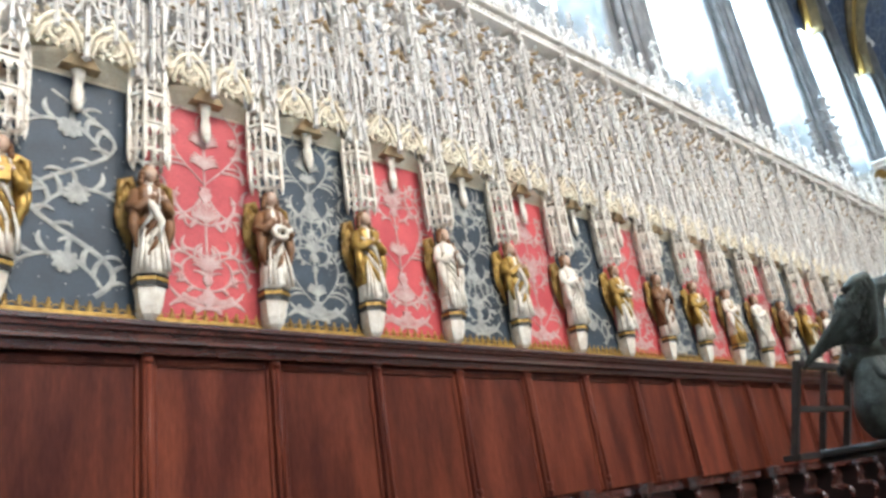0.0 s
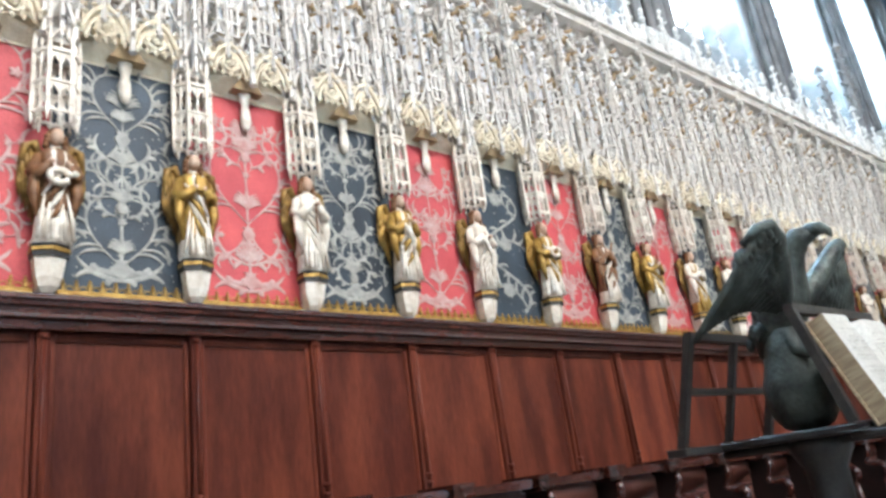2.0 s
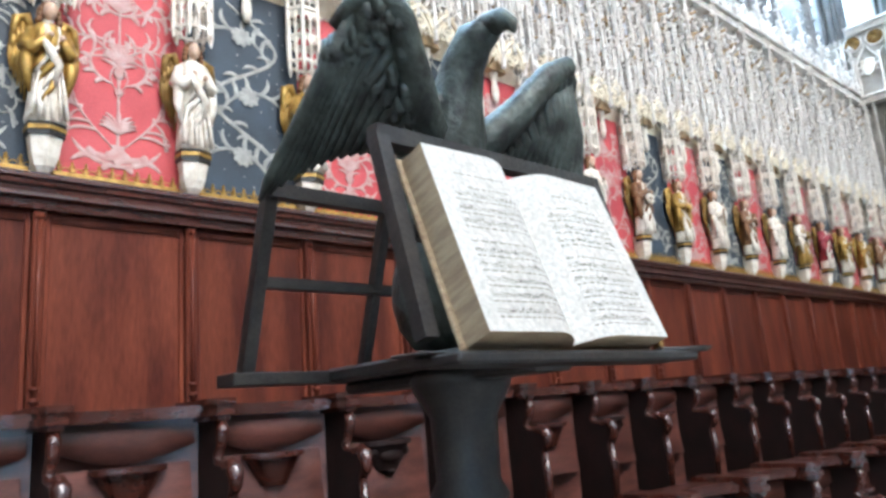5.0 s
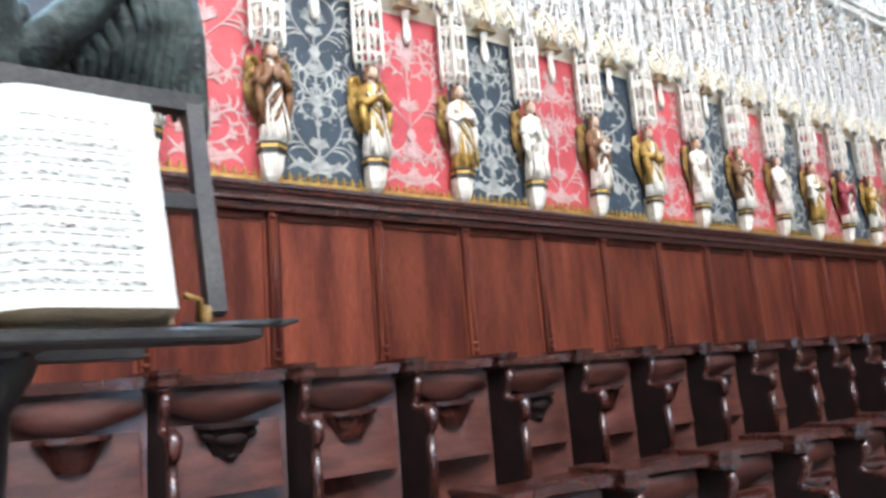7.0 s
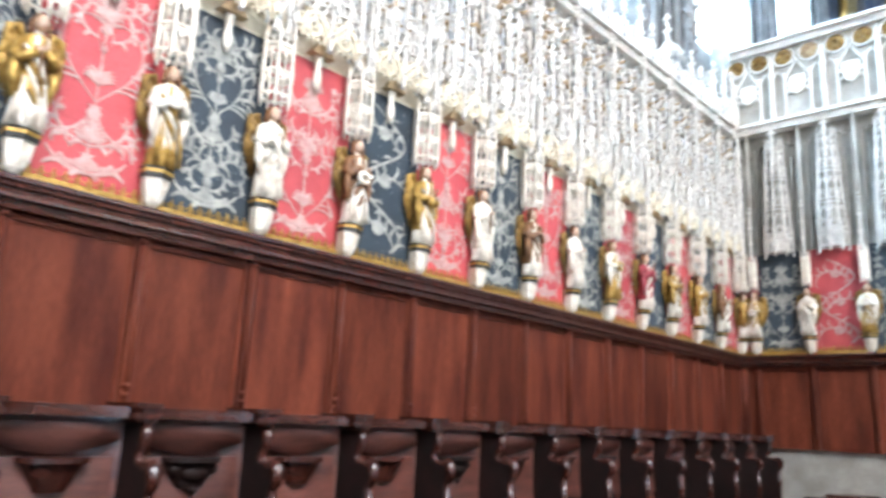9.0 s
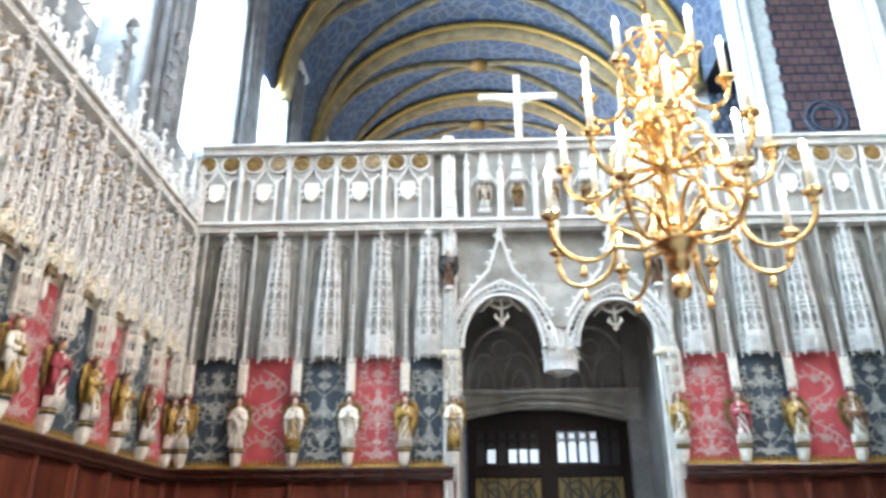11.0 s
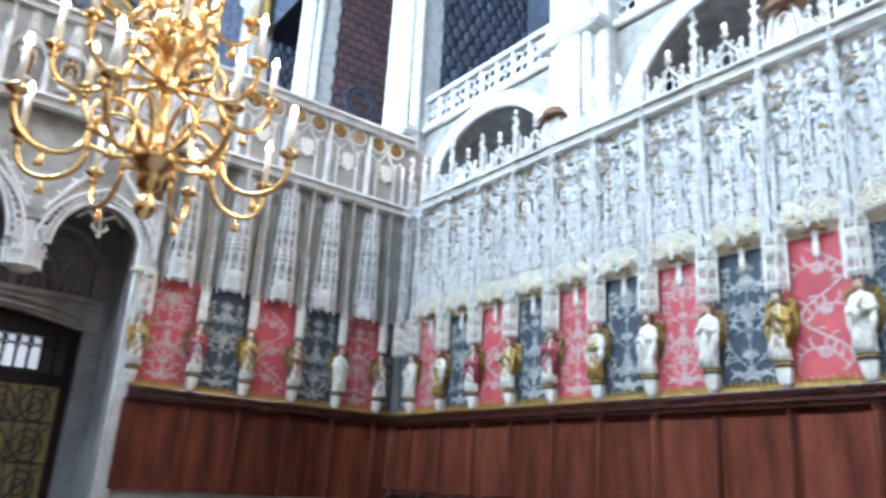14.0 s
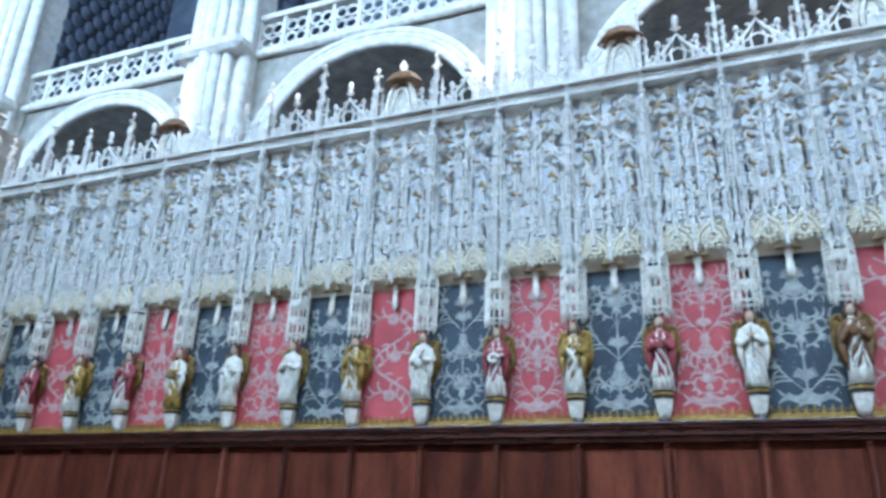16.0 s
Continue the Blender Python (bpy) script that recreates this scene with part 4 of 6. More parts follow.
def west_shaft(at):
    t = thing("slender_shaft", "slender stone shaft with a small white tower over an angel", "shaft", "shafts of the rood screen", at)
    hexa = [(0.055 * math.cos(radians(a)), 0.055 * math.sin(radians(a)) - 0.03) for a in range(0, 360, 60)]
    s = Shape()
    s.plan(hexa, 3.46, 3.82, 0, 1.1, (0, -0.03))
    s.plan([(x * 1.15, y * 1.15) for x, y in hexa], 3.62, 3.65)
    for i in range(6):
        a = radians(60 * i)
        x, y = 0.058 * math.cos(a), 0.058 * math.sin(a) - 0.03
        s.tube([(x, y, 3.41), (x, y, 3.90)], [0.006, 0.008], 4, 0, False)
    part("tower", s, WHITE, t)
    part("colonnette", Shape().tube([(0, -0.02, 3.82), (0, -0.02, 5.72)], 0.022, 6), STONE_GREY, t)
    shaft_part(t, 0, -0.06, 3.85, 4.6, 0.014)
    return t


def shield_bay(at, w, gold_pair):
    t = thing("parapet_panel", "grey stone parapet panel with a blank white shield", "parapet panel", "shield panels of the rood screen", at)
    b = Shape()
    b.box(-w / 2, w / 2, 0.0, 0.10, 5.84, 6.98)
    part("back", b, STONE_GREY, t)
    s = Shape()
    for x in (-w / 2, -w / 4, w / 4, w / 2):
        s.box(x - 0.016, x + 0.016, -0.045, 0.0, 5.86, 6.55, 0, 0.006)
    s.box(-w / 2 - 0.03, -w / 2 + 0.03, -0.075, 0.0, 5.84, 6.72, 0, 0.012)
    s.tube([(-w / 2, -0.05, 6.70), (-w / 2, -0.05, 6.95)], [0.03, 0.005], 4, 0, False)
    s.tube(pointed(w * 0.5, 6.38, 0.36, 7, -0.03, 0, 0.45), 0.016, 4, 0, False)
    for sx in (-1, 1):
        s.tube(pointed(w * 0.25, 6.42, 0.18, 5, -0.03, sx * w * 0.375, 0.3), 0.012, 4, 0, False)
        s.tube(arc(sx * w / 4, 6.805, 0.138, 0, 360, 20, -0.02), 0.015, 4, 0, False)
    part("tracery", s, STONE, t)
    for sx in (-1, 1):
        q = Shape().lathe([(0.128, -0.01), (0.128, 0.010), (0.0, 0.010)], 18, smooth=False)
        for k in range(4):
            a = radians(90 * k)
            q.ball((0.066 * math.cos(a), 0.066 * math.sin(a), 0.014), (0.048, 0.048, 0.012), 9, 5)
            q.tube([(0.01 * math.cos(a + 0.785), 0.01 * math.sin(a + 0.785), 0.02), (0.115 * math.cos(a + 0.785), 0.115 * math.sin(a + 0.785), 0.02)], 0.010, 4, 0, False)
        q.moved(Matrix.Translation((sx * w / 4, 0, 6.805)) @ Matrix.Rotation(math.pi / 2, 4, "X"))
        part("roundel", q, GOLD_OLD if gold_pair or sx < 0 else OCHRE_STONE, t, "round pierced boss with old gilding")
    sh = Shape().prism([(-0.108, 6.46), (0, 6.475), (0.108, 6.46), (0.110, 6.32), (0.075, 6.225), (0, 6.175), (-0.075, 6.225), (-0.110, 6.32)], -0.05, -0.005)
    part("shield", sh, WHITE, t, "blank white shield")
    for sx in (-1, 1):
        k = Shape().gem((sx * 0.13, -0.03, 6.35), (0.035, 0.025, 0.03)).gem((sx * 0.12, -0.03, 6.25), (0.03, 0.02, 0.04))
        part("leaf_carving", k, STONE, t)
    return t


def course(name, label, ua, ub, z, mat, proud):
    s = Shape()
    s.box(ua, ub, -proud, 0.10, z, z + 0.05, 0, 0.01)
    s.box(ua, ub, -proud * 0.55, 0.10, z - 0.09, z, 0)
    rng = random.Random(int(z * 10))
    n = int((ub - ua) / 0.07)
    for i in range(n):
        s.gem((ua + (i + 0.5) * (ub - ua) / n, -proud * 0.6, z - 0.045 + rng.uniform(-0.015, 0.015)), (0.034, 0.02, 0.026))
    ob = part(name, s, mat, at=pose(XW, 0, 0, 0, 0, -90))
    return tagged(ob, label, "moulding", kind="structure")


WBAYS = [(3.46, 2.757), (2.757, 2.054), (2.054, 1.351), (1.351, 0.648), (0.648, 0.03)]
EBAYS = [(-2.80, -3.56), (-3.56, -4.265), (-4.265, -4.97), (-4.97, -5.675), (-5.675, -6.38)]
wc = west_canopy(WEST(3.1), 0.703)
for a, b in WBAYS[1:] + EBAYS:
    copy_thing(wc, WEST((a + b) / 2))
ws = west_shaft(WEST(3.46))
for y in W_Y[1:5] + E_Y[1:]:
    copy_thing(ws, WEST(y))
for y in (W_Y[5], E_Y[0]):
    copy_thing(t0[0], WEST(y))
for k, (a, b) in enumerate(WBAYS + EBAYS):
    red = (0, 1, 0, 1, 0, 1, 0, 1, 0, 1)[k]
    painted_panel(WEST((a + b) / 2), a - b, red, k * 5 % 6, "beside the doorway")
painted_panel(WEST((YL + 3.46) / 2 + 0.0), YL - 3.46 + 0.1, 1, 2, "in corner")
painted_panel(WEST((YR - 6.38) / 2), 6.68 - 6.38, 0, 1, "in corner")
for k, y in enumerate(W_Y + E_Y):
    angel(WEST(y), (3, 2, 5, 2, 3, 5, 3, 4, 1, 0, 2, 0)[k], k * 3 % 10)
sb = [shield_bay(WEST(3.40), 0.69, True), shield_bay(WEST(2.71), 0.69, False)]
for k in range(2, 5):
    copy_thing(sb[k % 2], WEST(3.40 - 0.69 * k))
for k in range(5):
    copy_thing(sb[k % 2], WEST(-3.30 - 0.72 * k))
course("string_course", "leaf string course across the rood screen", -YL, -YR, 5.80, STONE, 0.12)
course("parapet_coping", "moulded stone coping with carved leaves", -YL, -YR, 7.04, STONE, 0.13)

# corner piers either side of the doorway
for y in (0.06, -2.72):
    t = thing("screen_pier", "tall moulded stone pier beside the doorway", "pier", "piers of the doorway", WEST(y))
    for x, r in ((-0.07, 0.03), (0.0, 0.045), (0.07, 0.03)):
        part("shaft", Shape().tube([(x, 0.03, FLOOR), (x, 0.03, 7.05)], r, 8), STONE, t)
    c = Shape()
    for z in (3.9, 5.8, 7.0):
        c.box(-0.13, 0.13, -0.07, 0.1, z, z + 0.09, 0, 0.02)
    c.box(-0.09, 0.09, -0.05, 0.1, 7.09, 7.22, 0, 0.03)
    part("capitals", c, STONE_CREAM, t)
    f = Shape()
    f.box(-0.06, 0.06, -0.14, 0.0, 4.80, 4.85, 0, 0.01)
    part("bracket", f, STONE, t)
    g = angel_mesh(3)
    g.moved(Matrix.Translation((0, -0.06, 4.85)) @ Matrix.Scale(0.85, 4) @ Matrix.Translation((0, 0.03, -2.765)))
    tagged(part("prophet_statue", g, (ROBE_BROWN, BLACK, SKIN, ROBE_BROWN, BLACK), at=WEST(y)), "small dark painted figure on a stone bracket", "statue")

# middle of the parapet: niches over the doorway
t = thing("niche_parapet", "stone parapet of small niches over the doorway", "parapet", at=WEST(0))
b = Shape().box(0.2, 2.62, 0.0, 0.1, 5.84, 6.98)
part("back", b, STONE_GREY, t)
for k in range(6):
    u = 0.2 + 2.42 * k / 5
    q = Shape().box(u - 0.035, u + 0.035, -0.10, 0.0, 5.84, 6.6, 0, 0.015)
    q.tube([(u, -0.06, 6.6), (u, -0.06, 7.0)], [0.035, 0.005], 4, 0, False)
    for z in (6.1, 6.4, 6.7):
        q.gem((u, -0.08, z), (0.05, 0.04, 0.05))
    part("buttress", q, STONE, t)
    if k < 5:
        q = Shape().tube(pointed(0.36, 6.35, 0.3, 6, -0.06, u + 0.242, 0.4), 0.018, 4, 0, False)
        c = u + 0.242
        for z, wd, d in ((6.44, 0.095, 0.10), (6.62, 0.07, 0.085), (6.78, 0.045, 0.06)):
            q.plan([(c - wd, 0.0), (c - wd * 0.8, -d), (c, -d * 1.25), (c + wd * 0.8, -d), (c + wd, 0.0)], z, z + 0.13, 0, 0.72, (c, 0))
            for k2 in range(5):
                x = c - wd + wd * k2 / 2
                y = -d * (1.15 - 0.2 * abs(k2 - 2))
                q.tube([(x, y, z - 0.04), (x, y, z + 0.07), (x, y, z + 0.15)], [0.009, 0.011, 0.002], 4, 0, False)
        q.box(u + 0.15, u + 0.33, -0.1, 0.0, 5.95, 6.0, 0, 0.01)
        part("niche_hood", q, STONE, t)
        g = angel_mesh(k)
        g.moved(Matrix.Translation((u + 0.242, -0.05, 6.0)) @ Matrix.Scale(0.72, 4) @ Matrix.Translation((0, 0.03, -2.765)))
        tagged(part("niche_statue", g, (ROBE_BROWN, GOLD_OLD, SKIN, ROBE_BROWN, STONE) if k % 2 else (STONE, GOLD_OLD, SKIN, ROBE_BROWN, STONE), at=WEST(0)), "small painted figure standing in a parapet niche", "statue", "figures over the doorway")

# double arch with hanging boss
arch = thing("double_arch", "carved double ogee arch with hanging boss over the doorway", "archway", at=WEST(0))
for u0, u1, top in ((0.10, 1.17, 4.74), (1.61, 2.68, 4.66)):
    w, c = u1 - u0, (u0 + u1) / 2
    line = pointed(w, 4.02, top - 4.02, 10, 0, c)
    left = [(x, z) for x, _, z in line[:11]]
    right = [(x, z) for x, _, z in line[10:]]
    s = Shape()
    s.prism([(u0 - 0.03, 4.02)] + left + [(c, 4.92), (u0 - 0.03, 4.92)], 0.0, 0.28)
    s.prism(right + [(u1 + 0.03, 4.02), (u1 + 0.03, 4.92), (c, 4.92)], 0.0, 0.28)
    part("spandrel", s, STONE_GREY, arch)
    o = Shape()
    for d, r, y in ((0.0, 0.028, -0.02), (0.10, 0.016, -0.03), (0.20, 0.024, -0.04)):
        o.tube(pointed(w + d * 1.7, 4.02, top - 4.02 + d, 10, y, c, 0.12 if d else 0), r, 5, 0, False)
    pts = pointed(w + 0.17, 4.05, top - 4.0 + 0.06, 13, -0.03, c)
    for k, p in enumerate(pts):
        o.tube(arc(p[0], p[2], 0.048, 0, 360, 8, -0.045), 0.014, 4, 0, False)
    part("archivolt", o, STONE, arch, "pierced and moulded arch ring")
    g = Shape()
    for sx in (-1, 1):
        pts = [(c + sx * w * 0.62, -0.05, 4.42), (c + sx * w * 0.40, -0.05, 4.78), (c + sx * w * 0.16, -0.05, 5.08), (c + sx * 0.04, -0.05, 5.50), (c, -0.05, 5.86)]
        g.tube(pts, [0.03, 0.03, 0.026, 0.022, 0.012], 5, 0, False)
        for a, b in zip(pts, pts[1:]):
            for q in (0.2, 0.6):
                g.gem((a[0] + (b[0] - a[0]) * q + sx * 0.035, -0.06, a[2] + (b[2] - a[2]) * q + 0.02), (0.04, 0.03, 0.035))
    g.tube([(c, -0.06, 5.5), (c, -0.06, 6.6)], [0.03, 0.008], 4, 0, False)
    part("ogee_gable", g, STONE, arch)
    tr = Shape()
    tr.tube([(c, 0.1, top + 0.02), (c, 0.1, top - 0.34)], [0.022, 0.014], 5)
    for z, q in ((top - 0.10, 0.17), (top - 0.28, 0.09)):
        for sx in (-1, 1):
            tr.tube([(c, 0.1, z - 0.06), (c + sx * q * 0.5, 0.1, z - 0.03), (c + sx * q, 0.1, z + 0.02), (c + sx * q * 0.8, 0.1, z + 0.06)], [0.016, 0.02, 0.022, 0.008], 5)
    for sx in (-1, 1):
        tr.tube([(c + sx * 0.02, 0.1, top - 0.03), (c + sx * 0.10, 0.1, top + 0.0), (c + sx * 0.18, 0.1, top - 0.10), (c + sx * 0.28, 0.1, top - 0.20)], [0.016, 0.018, 0.018, 0.012], 5)
    tr.gem((c, 0.1, top - 0.37), (0.04, 0.03, 0.05))
    part("fleuron", tr, WHITE, arch, "white stone fleuron hanging from the arch")
part("spandrel", Shape().box(1.14, 1.64, 0.02, 0.27, 4.30, 4.92), STONE_GREY, arch)
p = Shape()
octa = [(1.39 + 0.20 * math.cos(radians(a)), 0.13 + 0.17 * math.sin(radians(a))) for a in range(0, 360, 45)]
p.plan(octa, 3.78, 4.05, 0, 1.12, (1.39, 0.13))
p.plan([(1.39 + (x - 1.39) * 1.12, 0.13 + (y - 0.13) * 1.12) for x, y in octa], 3.72, 3.79, 0)
p.plan([(1.39 + (x - 1.39) * 0.5, 0.13 + (y - 0.13) * 0.5) for x, y in octa], 3.66, 3.72, 0, 2.0, (1.39, 0.13))
p.plan([(1.39 + (x - 1.39) * 0.9, 0.13 + (y - 0.13) * 0.9) for x, y in octa], 4.05, 4.34, 0, 0.45, (1.39, 0.13))
for a in range(180, 361, 30):
    x, y = 1.39 + 0.22 * math.cos(radians(a)), 0.13 + 0.19 * math.sin(radians(a))
    p.tube(arc(x, 3.86, 0.05, 180, 0, 5, y), 0.01, 4, 0, False)
    p.gem((x, y, 3.98), (0.03, 0.03, 0.04))
for a in range(180, 361, 45):
    x, y = 1.39 + 0.215 * math.cos(radians(a)), 0.13 + 0.185 * math.sin(radians(a))
    p.tube([(x, y, 3.74), (x, y, 4.08), (x * 0.9 + 0.139, y * 0.9 + 0.013, 4.24)], [0.014, 0.016, 0.003], 4, 0, False)
    p.gem((x, y, 3.72), (0.022, 0.022, 0.03))
part("hanging_boss", p, STONE, arch, "octagonal hanging stone boss")

# recess behind the arch, with the inner doorway; its stone colour is darkened as shade
DX = 17.75
wall("doorway_reveal", "stone reveal of the doorway, shade put into its colour",
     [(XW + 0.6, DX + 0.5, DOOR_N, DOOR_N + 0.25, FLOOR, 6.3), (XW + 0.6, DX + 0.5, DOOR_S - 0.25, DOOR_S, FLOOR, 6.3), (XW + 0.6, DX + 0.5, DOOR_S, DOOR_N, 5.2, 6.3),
      (DX + 0.02, DX + 0.4, -2.68, -2.42, FLOOR, 5.2)], STONE_SHADED)
lint = Shape()
curve = [(-0.10 + 2.35 * i / 12 + 0.1, 3.26 + 0.17 * math.sin(math.pi * i / 12)) for i in range(13)]
lint.prism(curve + [(2.6, 3.26), (2.6, 3.62), (0.0, 3.62), (0.0, 3.26)], 0.0, 0.4)
for d, z in ((-0.05, 0.06), (-0.03, 0.16)):
    lint.tube([(x, d, q + z) for x, q in curve], 0.035, 6)
lint.box(0.0, 2.6, -0.07, 0.4, 3.62, 3.70, 0, 0.02)
tagged(part("door_lintel", lint, STONE_GREY, at=pose(DX, 0, 0, 0, 0, -90)), "segmental moulded stone lintel over the inner doors", "lintel", kind="structure")
tym = thing("tympanum", "blind tracery on a shade-dark back above the inner doors", "tracery", at=pose(DX + 0.05, 0, 0, 0, 0, -90))
# back darkened to stand for the shade behind the ribs
part("back", Shape().box(0.1, 2.6, 0.12, 0.3, 3.70, 5.2), STONE_SHADED, tym)
s = Shape()
for c in (0.68, 1.98):
    s.tube(pointed(1.1, 3.70, 0.95, 8, 0.05, c), 0.035, 5, 0, False)
    for d in (-0.25, 0.25):
        s.tube(pointed(0.5, 3.70, 0.55, 6, 0.06, c + d), 0.025, 5, 0, False)
        s.tube(pointed(0.25, 3.70, 0.3, 5, 0.06, c + d), 0.016, 5, 0, False)
    s.tube(arc(c, 4.32, 0.14, 0, 360, 12, 0.06), 0.022, 5, 0, False)
part("ribs", s, STONE_GREY, tym)

GLASS_PALE = glow("pale_daylit_glass", (0.75, 0.85, 0.95), 0.4)
GLASS_AMBER = glow("amber_lit_glass", (0.20, 0.14, 0.04), 0.05)
for side, (u0, u1) in enumerate(((0.14, 1.28), (1.28, 2.42))):
    d = thing("door_%d" % (side + 1), "closed black oak door leaf with glazed tracery and iron grille", "door", "inner doors", pose(DX + 0.12, 0, 0, 0, 0, -90), "structure")
    f = Shape()
    f.box(u0, u0 + 0.12, 0, 0.07, FLOOR, 3.42, 0, 0.01)
    f.box(u1 - 0.12, u1, 0, 0.07, FLOOR, 3.42, 0, 0.01)
    f.box(u0 + 0.12, u1 - 0.12, 0, 0.07, 3.14, 3.42, 0)
    f.box(u0 + 0.12, u1 - 0.12, 0, 0.07, 2.50, 2.66, 0, 0.01)
    f.box(u0 + 0.12, u1 - 0.12, 0, 0.07, FLOOR, 0.6, 0, 0.01)
    part("frame", f, WOOD_BLACK, d)
    n = 6
    w = (u1 - u0 - 0.24) / n
    bars = Shape()
    for k in range(n + 1):
        x = u0 + 0.12 + k * w
        bars.box(x - 0.016, x + 0.016, 0.0, 0.03, 2.66, 3.14)
    for k in range(n):
        x = u0 + 0.12 + (k + 0.5) * w
        bars.tube(pointed(w, 2.90, 0.1, 4, 0.015, x), 0.013, 4, 0, False)
        bars.tube(arc(x, 3.06, 0.055, 0, 360, 8, 0.015), 0.012, 4, 0, False)
    part("tracery", bars, WOOD_BLACK, d)
    # the openings of the far side that the panes show lit
    for k in ((1, 3, 4, 5) if side == 0 else (0, 1, 2, 3)):
        x = u0 + 0.12 + (k + 0.5) * w
        lo, hi = ((2.70, 2.88) if side == 0 else (2.70, 3.12))
        part("pane", Shape().box(x - w / 2 + 0.02, x + w / 2 - 0.02, 0.035, 0.04, lo, hi), GLASS_PALE, d, "pale lit pane")
    # opaque black sheet paints the remaining panes as unlit
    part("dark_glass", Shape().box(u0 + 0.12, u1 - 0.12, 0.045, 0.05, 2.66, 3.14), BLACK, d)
    part("lower_glass", Shape().box(u0 + 0.12, u1 - 0.12, 0.05, 0.055, 0.6, 2.50), GLASS_AMBER, d, "dim amber glass behind the grille")
    g = Shape()
    m = (u0 + u1) / 2
    for z in (2.05, 1.55, 1.05):
        for sx in (-1, 1):
            g.tube(arc(m + sx * 0.2, z + 0.2, 0.17, 0, 360, 12, 0.02, 0.2), 0.018, 4)
            g.tube(arc(m + sx * 0.2, z + 0.2, 0.08, 0, 360, 10, 0.02, 0.1), 0.014, 4)
            g.tube([(m, 0.02, z), (m + sx * 0.42, 0.02, z + 0.45)], 0.016, 4)
        g.box(u0 + 0.12, u1 - 0.12, 0.0, 0.03, z - 0.03, z)
    for k in range(1, 6):
        x = u0 + 0.12 + k * (u1 - u0 - 0.24) / 6
        g.box(x - 0.012, x + 0.012, 0.0, 0.025, 0.6, 2.5)
    part("grille", g, IRON, d, "black iron scroll grille")

# crucifix on the parapet
cr = thing("crucifix", "pale wooden crucifix standing on the rood screen", "crucifix", at=pose(XW + 0.15, -1.0, 0, 0, 0, -90))
s = Shape().box(-0.05, 0.05, -0.03, 0.03, 7.08, 8.37, 0, 0.008)
s.box(-0.60, 0.60, -0.03, 0.03, 7.93, 8.03, 0, 0.008)
part("cross", s, WHITE, cr)
g = Shape()
g.lathe([(0.03, 7.25), (0.045, 7.45), (0.065, 7.60), (0.055, 7.70), (0.075, 7.82), (0.05, 7.88), (0.025, 7.90)], 9, 0, -0.07, 0, True, 1, 0.7)
g.ball((0.015, -0.08, 7.94), (0.04, 0.045, 0.055), 8, 6)
for sx in (-1, 1):
    g.tube([(sx * 0.06, -0.07, 7.84), (sx * 0.25, -0.06, 7.89), (sx * 0.45, -0.045, 7.96)], [0.025, 0.02, 0.014], 6)
part("carved_figure", g, WHITE, cr)


# ---- the cathedral round the choir ----
def pier(x, y, out, name="cathedral_pier"):
    """A bundled pier; out: +1 when the room lies on its -y side."""
    t = thing(name, "tall bundled grey stone pier of the cathedral", "pier", "piers of the cathedral", pose(x, y, 0))
    s = Shape()
    wd = 1.25 if out > 0 else 0.75
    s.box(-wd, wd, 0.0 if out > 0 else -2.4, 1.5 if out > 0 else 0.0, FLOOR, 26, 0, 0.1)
    # north piers take the darker colour as backlit shade, south ones the pale
    part("core", s, STONE_SHADED if out > 0 else STONE, t)
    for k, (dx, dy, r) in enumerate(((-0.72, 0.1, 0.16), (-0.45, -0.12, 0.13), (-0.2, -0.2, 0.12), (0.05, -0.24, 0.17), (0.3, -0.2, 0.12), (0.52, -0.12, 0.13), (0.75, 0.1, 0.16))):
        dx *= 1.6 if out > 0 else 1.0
        part("shaft", Shape().tube([(dx, out * dy, FLOOR), (dx, out * dy, 24.5)], r, 8), STONE_SHADED if out > 0 else STONE, t)
    for z in (11.4, 24.4):
        part("capital", Shape().box(-0.95, 0.95, -0.45 if out > 0 else -0.2, 0.2 if out > 0 else 0.45, z, z + 0.35, 0, 0.1), STONE, t)
    return t


p0 = pier(9.9, 8.2, 1)
for x in (-12.0, -4.7, 2.6, 17.2, 24.5, 31.8, 39.0, 46.0):
    copy_thing(p0, pose(x, 8.2, 0))
p1 = pier(17.2, -11.4, -1)
for x in (9.9, 24.5, 31.8, 39.0, 46.0, 2.6, -5.0):
    copy_thing(p1, pose(x, -11.4, 0))

SILL = 15.6
# wall colour darkened too, as shade under the bright windows
wall("aisle_wall_north", "grey stone aisle wall below the windows", [(-18, 60, 10.2, 10.8, FLOOR, SILL), (-18, 60, 10.2, 10.8, 25.5, 30)], STONE_SHADED)
for k in range(7):
    w = thing("window_%d" % (k + 1), "tall bright church window with stone mullions", "window", "north windows", pose(-1.05 + 7.3 * k, 10.1, 0), "structure")
    pane = part("pane", Shape().box(-3.62, 3.62, 0.2, 0.25, SILL, 25.5), SKYPANE, w, "blown-out bright glazing")
    pane.visible_shadow = False
    for u in (-2.4, -1.2, 0.0, 1.2, 2.4):
        part("mullion", Shape().box(u - 0.08, u + 0.08, -0.1, 0.15, SILL, 25.5, 0, 0.03), STONE_GREY, w)
    for z in (19.0, 22.5):
        part("transom", Shape().box(-3.6, 3.6, -0.05, 0.12, z, z + 0.1), STONE_GREY, w)
